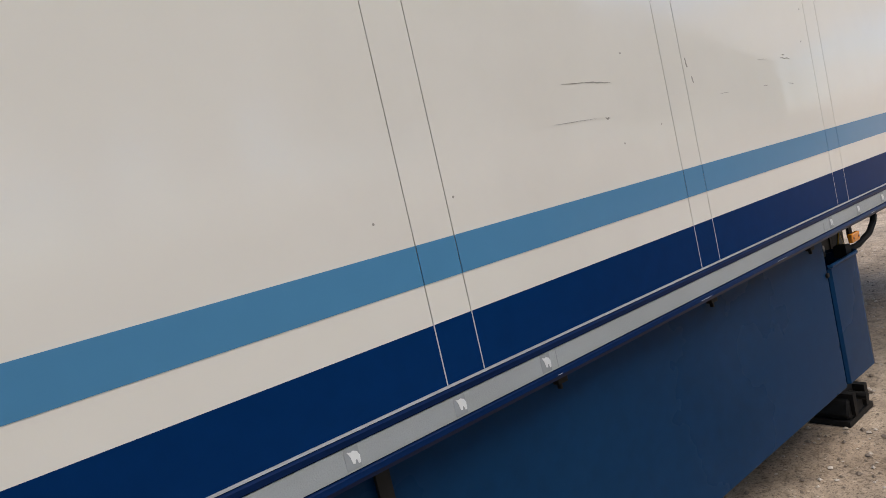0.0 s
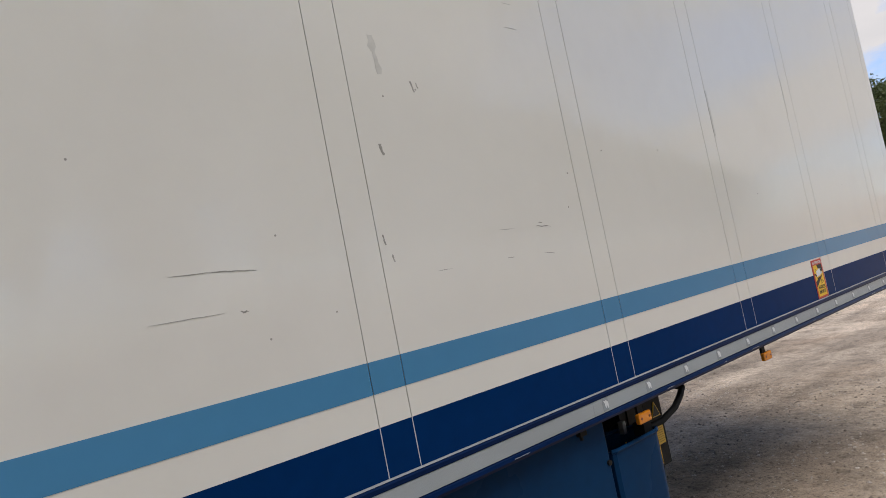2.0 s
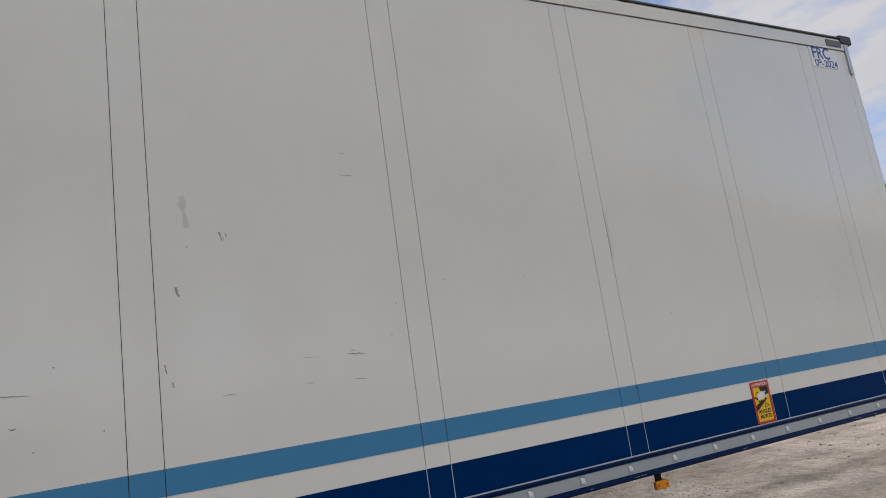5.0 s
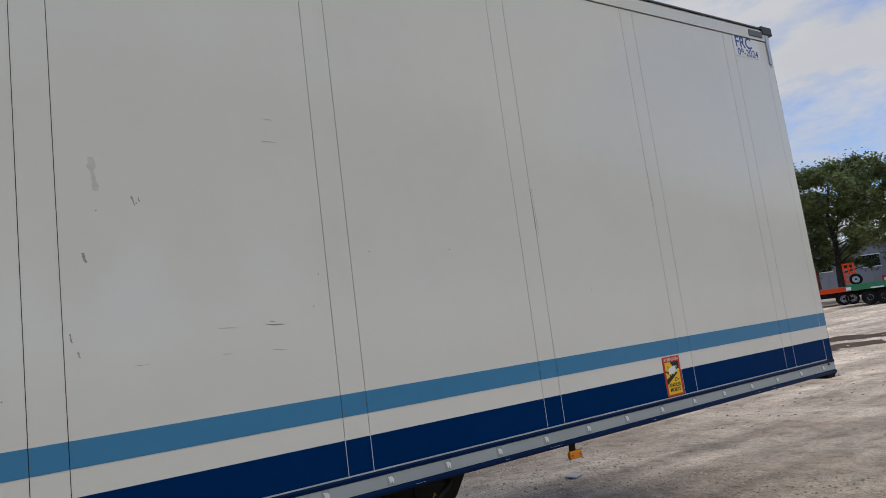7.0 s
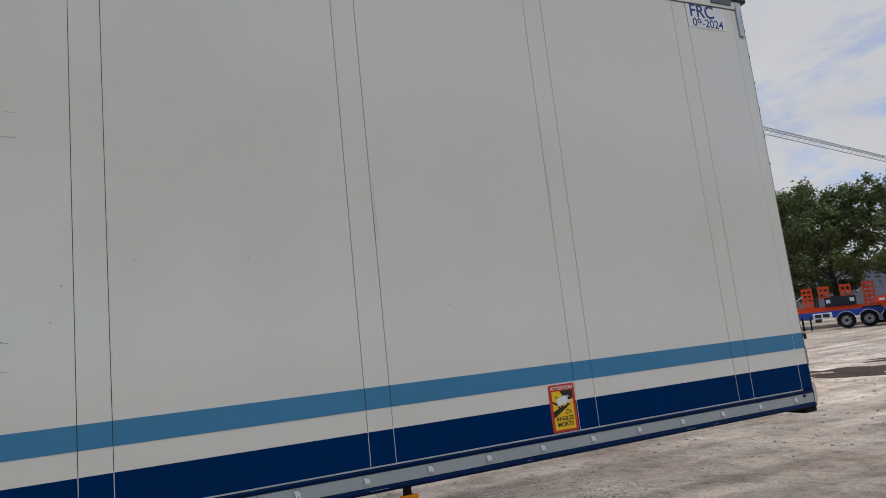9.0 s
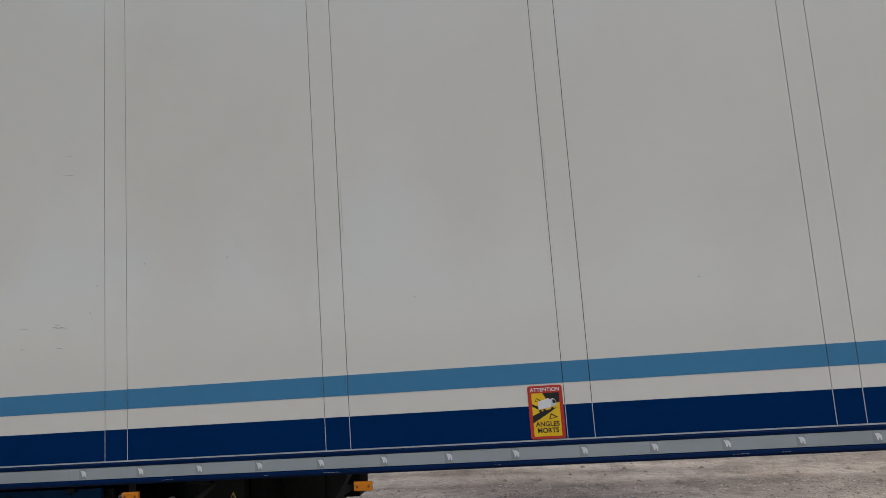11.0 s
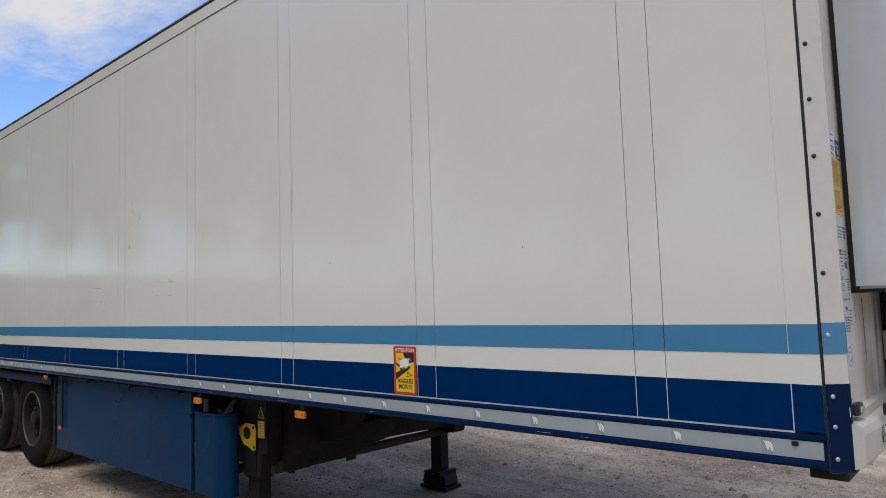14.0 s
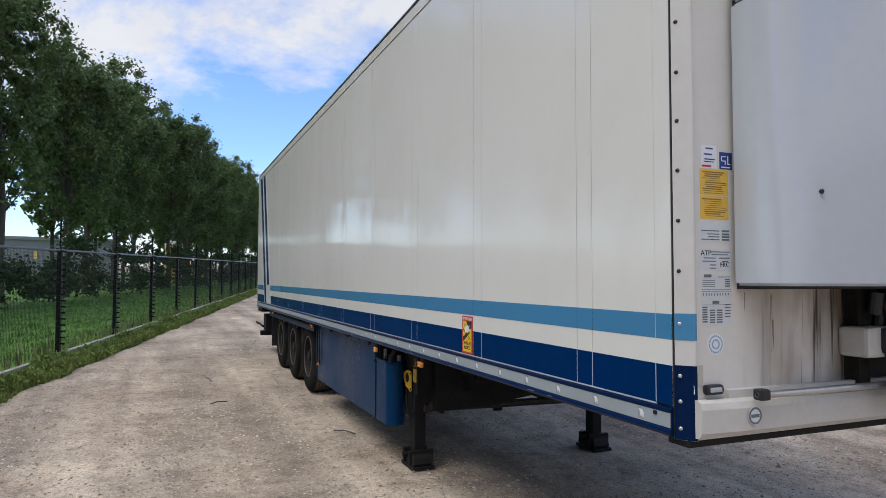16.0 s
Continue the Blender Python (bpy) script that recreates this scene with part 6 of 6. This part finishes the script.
ramp(l2, 1.95, -1.1, 1.3, 3.02)
part("black_box", boxes((-0.9, 1.1, -1.3, 0.3, 1.45, 2.15), bevel=0.06), M_PLASTIC, l2, "black lockers with pale lamps")
for x in (-0.65, 0.85):
    part("lamp", boxes((x - 0.14, x + 0.14, -1.34, -1.29, 1.72, 1.98)), M_PAPER, l2)
bm = bmesh.new()
pipe(bm, [Vector((-3.3, -1.2, 1.75)), Vector((-2.2, -1.2, 2.4))], 0.035)
part("stay", bm, M_PAPER, l2)
axle_pair(l2, (-3.4, 2.4), 1.0, 0.45, M_STEELRIM, False)

# green flatbed with a spare wheel, red trucks beyond
gf = thing("flatbed_trailer", "green flatbed trailer with a spare wheel on its bed", "trailer", m=across(25.3, 49))
part("bed", boxes((-0.95, 1.15, -1.2, 1.2, 0.98, 1.36), bevel=0.02), M_GREEN, gf)
part("head_board", boxes((-0.98, -0.7, -1.22, -0.9, 1.02, 1.22)), M_PAPER, gf)
part("under_frame", boxes((-0.2, 1.0, -0.8, 0.8, 0.25, 0.98)), M_BLACK, gf)
part("lamp_bar", boxes((0.3, 1.0, -1.23, -1.19, 1.0, 1.08)), M_PAPER, gf)
simple_wheel(gf, -0.35, -0.6, 1.66, 0.36, 0.3, M_CLADW)
axle_pair(gf, (0.2, 0.95), 0.95, 0.46, M_RIM, False)
for az, dist, lab in ((22.7, 51, "red truck parked beside the green flatbed"), (18.6, 52, "red truck parked under the trees")):
    rt2 = thing("red_truck", lab, "truck", m=across(az, dist))
    part("bed", boxes((-1.2, 2.4, -1.2, 1.2, 1.1, 1.62), bevel=0.03), M_RED, rt2)
    part("cab", boxes((-0.6, 0.6, -1.9, -1.25, 0.45, 1.15), bevel=0.1), M_RED, rt2)
    part("lamp", boxes((-1.1, -0.8, -1.24, -1.19, 1.3, 1.45)), M_PAPER, rt2)
    part("chassis", boxes((-1.1, 2.3, -0.6, 0.6, 0.6, 1.1)), M_BLACK, rt2)
    axle_pair(rt2, (-0.3, 1.2), 0.95, 0.48, M_RIM, False)

# brown damp earth scraped up on the sand
rm = random.Random(44)
for az, dist, ln in ((27.6, 27, 3.4), (31.5, 24, 3.6), (33.0, 23, 2.2)):
    m = across(az, dist)
    verts, faces = [], []
    nu, nv = 26, 9
    for j in range(nv + 1):
        for i in range(nu + 1):
            u, v = i / nu * 2 - 1, j / nv * 2 - 1
            edge = max(0.0, 1 - u * u - v * v)
            p = m @ Vector((u * ln * (1 + 0.25 * noise.noise((u * 2, v * 2, az))), v * 1.3, 0))
            verts.append((p.x, p.y, rise(p.x, p.y) - 0.03 + 0.13 * edge ** 0.6 * (0.45 + 0.55 * noise.noise((p.x * 1.6, p.y * 1.6, 2.0)))))
    for j in range(nv):
        for i in range(nu):
            k = j * (nu + 1) + i
            faces.append((k, k + 1, k + nu + 2, k + nu + 1))
    tagged(new("earth_heap", raw("earth_heap", verts, faces, M_EARTH)), "low streak of damp brown earth on the sand", "earth", kind="structure")

# storage tank behind the poplars
tank = thing("storage_tank", "yellow upright storage tank with a pale domed top", "tank", m=Matrix.Translation((-72.9, -1.4, 0)))
bm = bmesh.new()
lathe(bm, [(0.0, 0.86), (4.0, 0.86), (4.02, 0.80)], (0, 0, 0), "z", 24)
part("shell", bm, M_TANK, tank, smooth=True)
bm = bmesh.new()
lathe(bm, [(4.0, 0.88), (4.12, 0.86), (4.3, 0.6), (4.42, 0.2), (4.44, 0.0)], (0, 0, 0), "z", 24)
part("cap", bm, M_PAPER, tank, "pale domed cap", smooth=True)
part("ladder", tubes(((0.90, -0.2, 0.2), (0.90, -0.2, 4.1), 0.03), ((0.90, 0.2, 0.2), (0.90, 0.2, 4.1), 0.03)), M_DUSTBLACK, tank)

# parked dark green car
CARM = Matrix.Translation((11.75, 10.40, rise(11.75, 10.40))) @ Matrix.Rotation(radians(33), 4, "Z") @ Matrix.Diagonal((1.1, 1.06, 1.22, 1))
car = thing("estate_car", "dirty dark green estate car parked in the yard", "car", m=CARM)
half = [(-2.2, 0.30), (-2.25, 0.62), (-2.18, 0.92), (-1.95, 1.38), (-1.5, 1.47), (0.2, 1.46), (0.95, 1.0), (1.85, 0.88), (2.2, 0.68), (2.25, 0.36), (2.1, 0.25), (-2.1, 0.25)]
bm = bmesh.new()
prism(bm, half, "y", -0.86, 0.86)
for v in bm.verts:
    if v.co.z > 1.0:
        v.co.y *= 0.80
bmesh.ops.bevel(bm, geom=list(bm.edges), offset=0.045, segments=2, affect="EDGES")
part("body", bm, M_CAR, car)
for y in (-1, 1):
    bm = bmesh.new()
    prism(bm, [(-1.85, 0.98), (-1.72, 1.36), (-0.2, 1.38), (0.15, 1.36), (0.78, 0.99)], "y", y * 0.70, y * 0.845)
    for v in bm.verts:
        if v.co.z > 1.2:
            v.co.y -= y * 0.115
    part("side_glass", bm, M_GLASS, car)
    mir = part("wing_mirror", boxes((0.52, 0.70, y * 0.86, y * 1.04, 0.95, 1.09), bevel=0.03), M_PLASTIC, car)
    for x in (-1.35, 1.35):
        simple_wheel(car, x, y * 0.78, 0.32, 0.32, 0.2, M_ALU, y)
    part("rear_lamp", boxes((-2.27, -2.16, y * 0.50, y * 0.74, 0.74, 0.90), bevel=0.015), M_LAMPDARK, car)
    part("door_handle", boxes((-0.55, -0.35, y * 0.86, y * 0.885, 0.86, 0.90)), M_PLASTIC, car)
bm = bmesh.new()
prism(bm, [(-2.20, 0.98), (-1.98, 1.36), (-1.94, 1.36), (-2.14, 0.98)], "y", -0.62, 0.62)
part("rear_window", bm, M_GLASS, car)

# tower crane jib over the trees
crane = thing("tower_crane", "lattice tower crane far behind the trees", "crane", m=Matrix.Translation((193, 103, 0)))
JA, JB = Vector((-85.4, -18.9, 39.8)), Vector((71.5, 12.6, 39.8))
jd = (JB - JA).normalized()
sd = Vector((-jd.y, jd.x, 0)).normalized() * 0.8
bm = bmesh.new()
n_b = 70
for k in range(n_b):
    a, b = JA.lerp(JB, k / n_b), JA.lerp(JB, (k + 1) / n_b)
    up = Vector((0, 0, 1.05))
    for off in (sd, -sd, up):
        tube(bm, a + off, b + off, 0.09, seg=4)
    tube(bm, a + sd, (a + b) / 2 + up, 0.06, seg=4)
    tube(bm, b - sd, (a + b) / 2 + up, 0.06, seg=4)
    tube(bm, a - sd, b + up, 0.06, seg=4)
part("jib", bm, M_CRANE, crane)
part("mast", boxes((JB.x - 0.8, JB.x + 0.8, JB.y - 0.8, JB.y + 0.8, 0, 42)), M_CRANE, crane)
part("pendant", tubes(((JB.x, JB.y, 42), tuple(JA.lerp(JB, 0.48) + Vector((0, 0, 1.3))), 0.08)), M_CRANE, crane)


# ---- loose stones ----
def stones(name, label, count, x0, x1, y0, y1, s0, s1, material, seed):
    r = random.Random(seed)
    verts, faces = [], []
    base = [(1, 0, 0), (-1, 0, 0), (0, 1, 0), (0, -1, 0), (0, 0, 1), (0, 0, -0.4)]
    tri = [(0, 2, 4), (2, 1, 4), (1, 3, 4), (3, 0, 4), (2, 0, 5), (1, 2, 5), (3, 1, 5), (0, 3, 5)]
    for _ in range(count):
        x, y = r.uniform(x0, x1), r.uniform(y0, y1)
        if y < fence_y(x) + 1.0 and x < -9:
            continue
        s = s0 + (s1 - s0) * r.random() ** 3
        z = 0.018 * noise.noise((x * 0.5, y * 0.5, 0.3)) + 0.012 * noise.noise((x * 1.7, y * 1.7, 4.0)) + rise(x, y)
        a = r.uniform(0, 6.28)
        c, q = math.cos(a), math.sin(a)
        i = len(verts)
        for u, v, w in base:
            u, v, w = u * s * r.uniform(0.7, 1.3), v * s * r.uniform(0.6, 1.1), w * s * r.uniform(0.4, 0.8)
            verts.append((x + c * u - q * v, y + q * u + c * v, z + w))
        faces += [(i + a0, i + b0, i + c0) for a0, b0, c0 in tri]
    tagged(new(name, raw(name, verts, faces, material)), label, "stones", kind="stuff")


stones("pale_stones", "loose pale gravel stones on the yard", 30000, -17, 1.5, -4, 5, 0.004, 0.020, M_STONE, 1)
stones("dark_stones", "loose dark gravel stones on the yard", 26000, -17, 1.5, -4, 5, 0.004, 0.021, M_STONED, 2)
stones("far_stones", "scattered stones and clods across the yard", 3500, -6, 22, 3, 18, 0.010, 0.045, M_STONED, 6)
slab = thing("flat_debris", "flat grey scrap of board lying on the gravel", "debris", m=pose(0.15, 3.42, 0.025, 3, 2, 25))
part("board", boxes((-0.10, 0.10, -0.07, 0.07, -0.008, 0.012), bevel=0.004), M_CLAD, slab)
for x, y, a, ln in ((-5.25, 0.0, 40, 0.30), (-7.4, -1.2, 120, 0.25), (-9.38, -1.22, 10, 0.4)):
    tw = thing("twig", "dry dark twig on the gravel", "twig", m=pose(x, y, 0.02, 0, 0, a))
    bm = bmesh.new()
    pipe(bm, [Vector((-ln / 2, 0, 0)), Vector((0, 0.02, 0.012)), Vector((ln / 2, -0.01, 0.0))], 0.008, 5)
    part("stem", bm, M_BARK, tw)
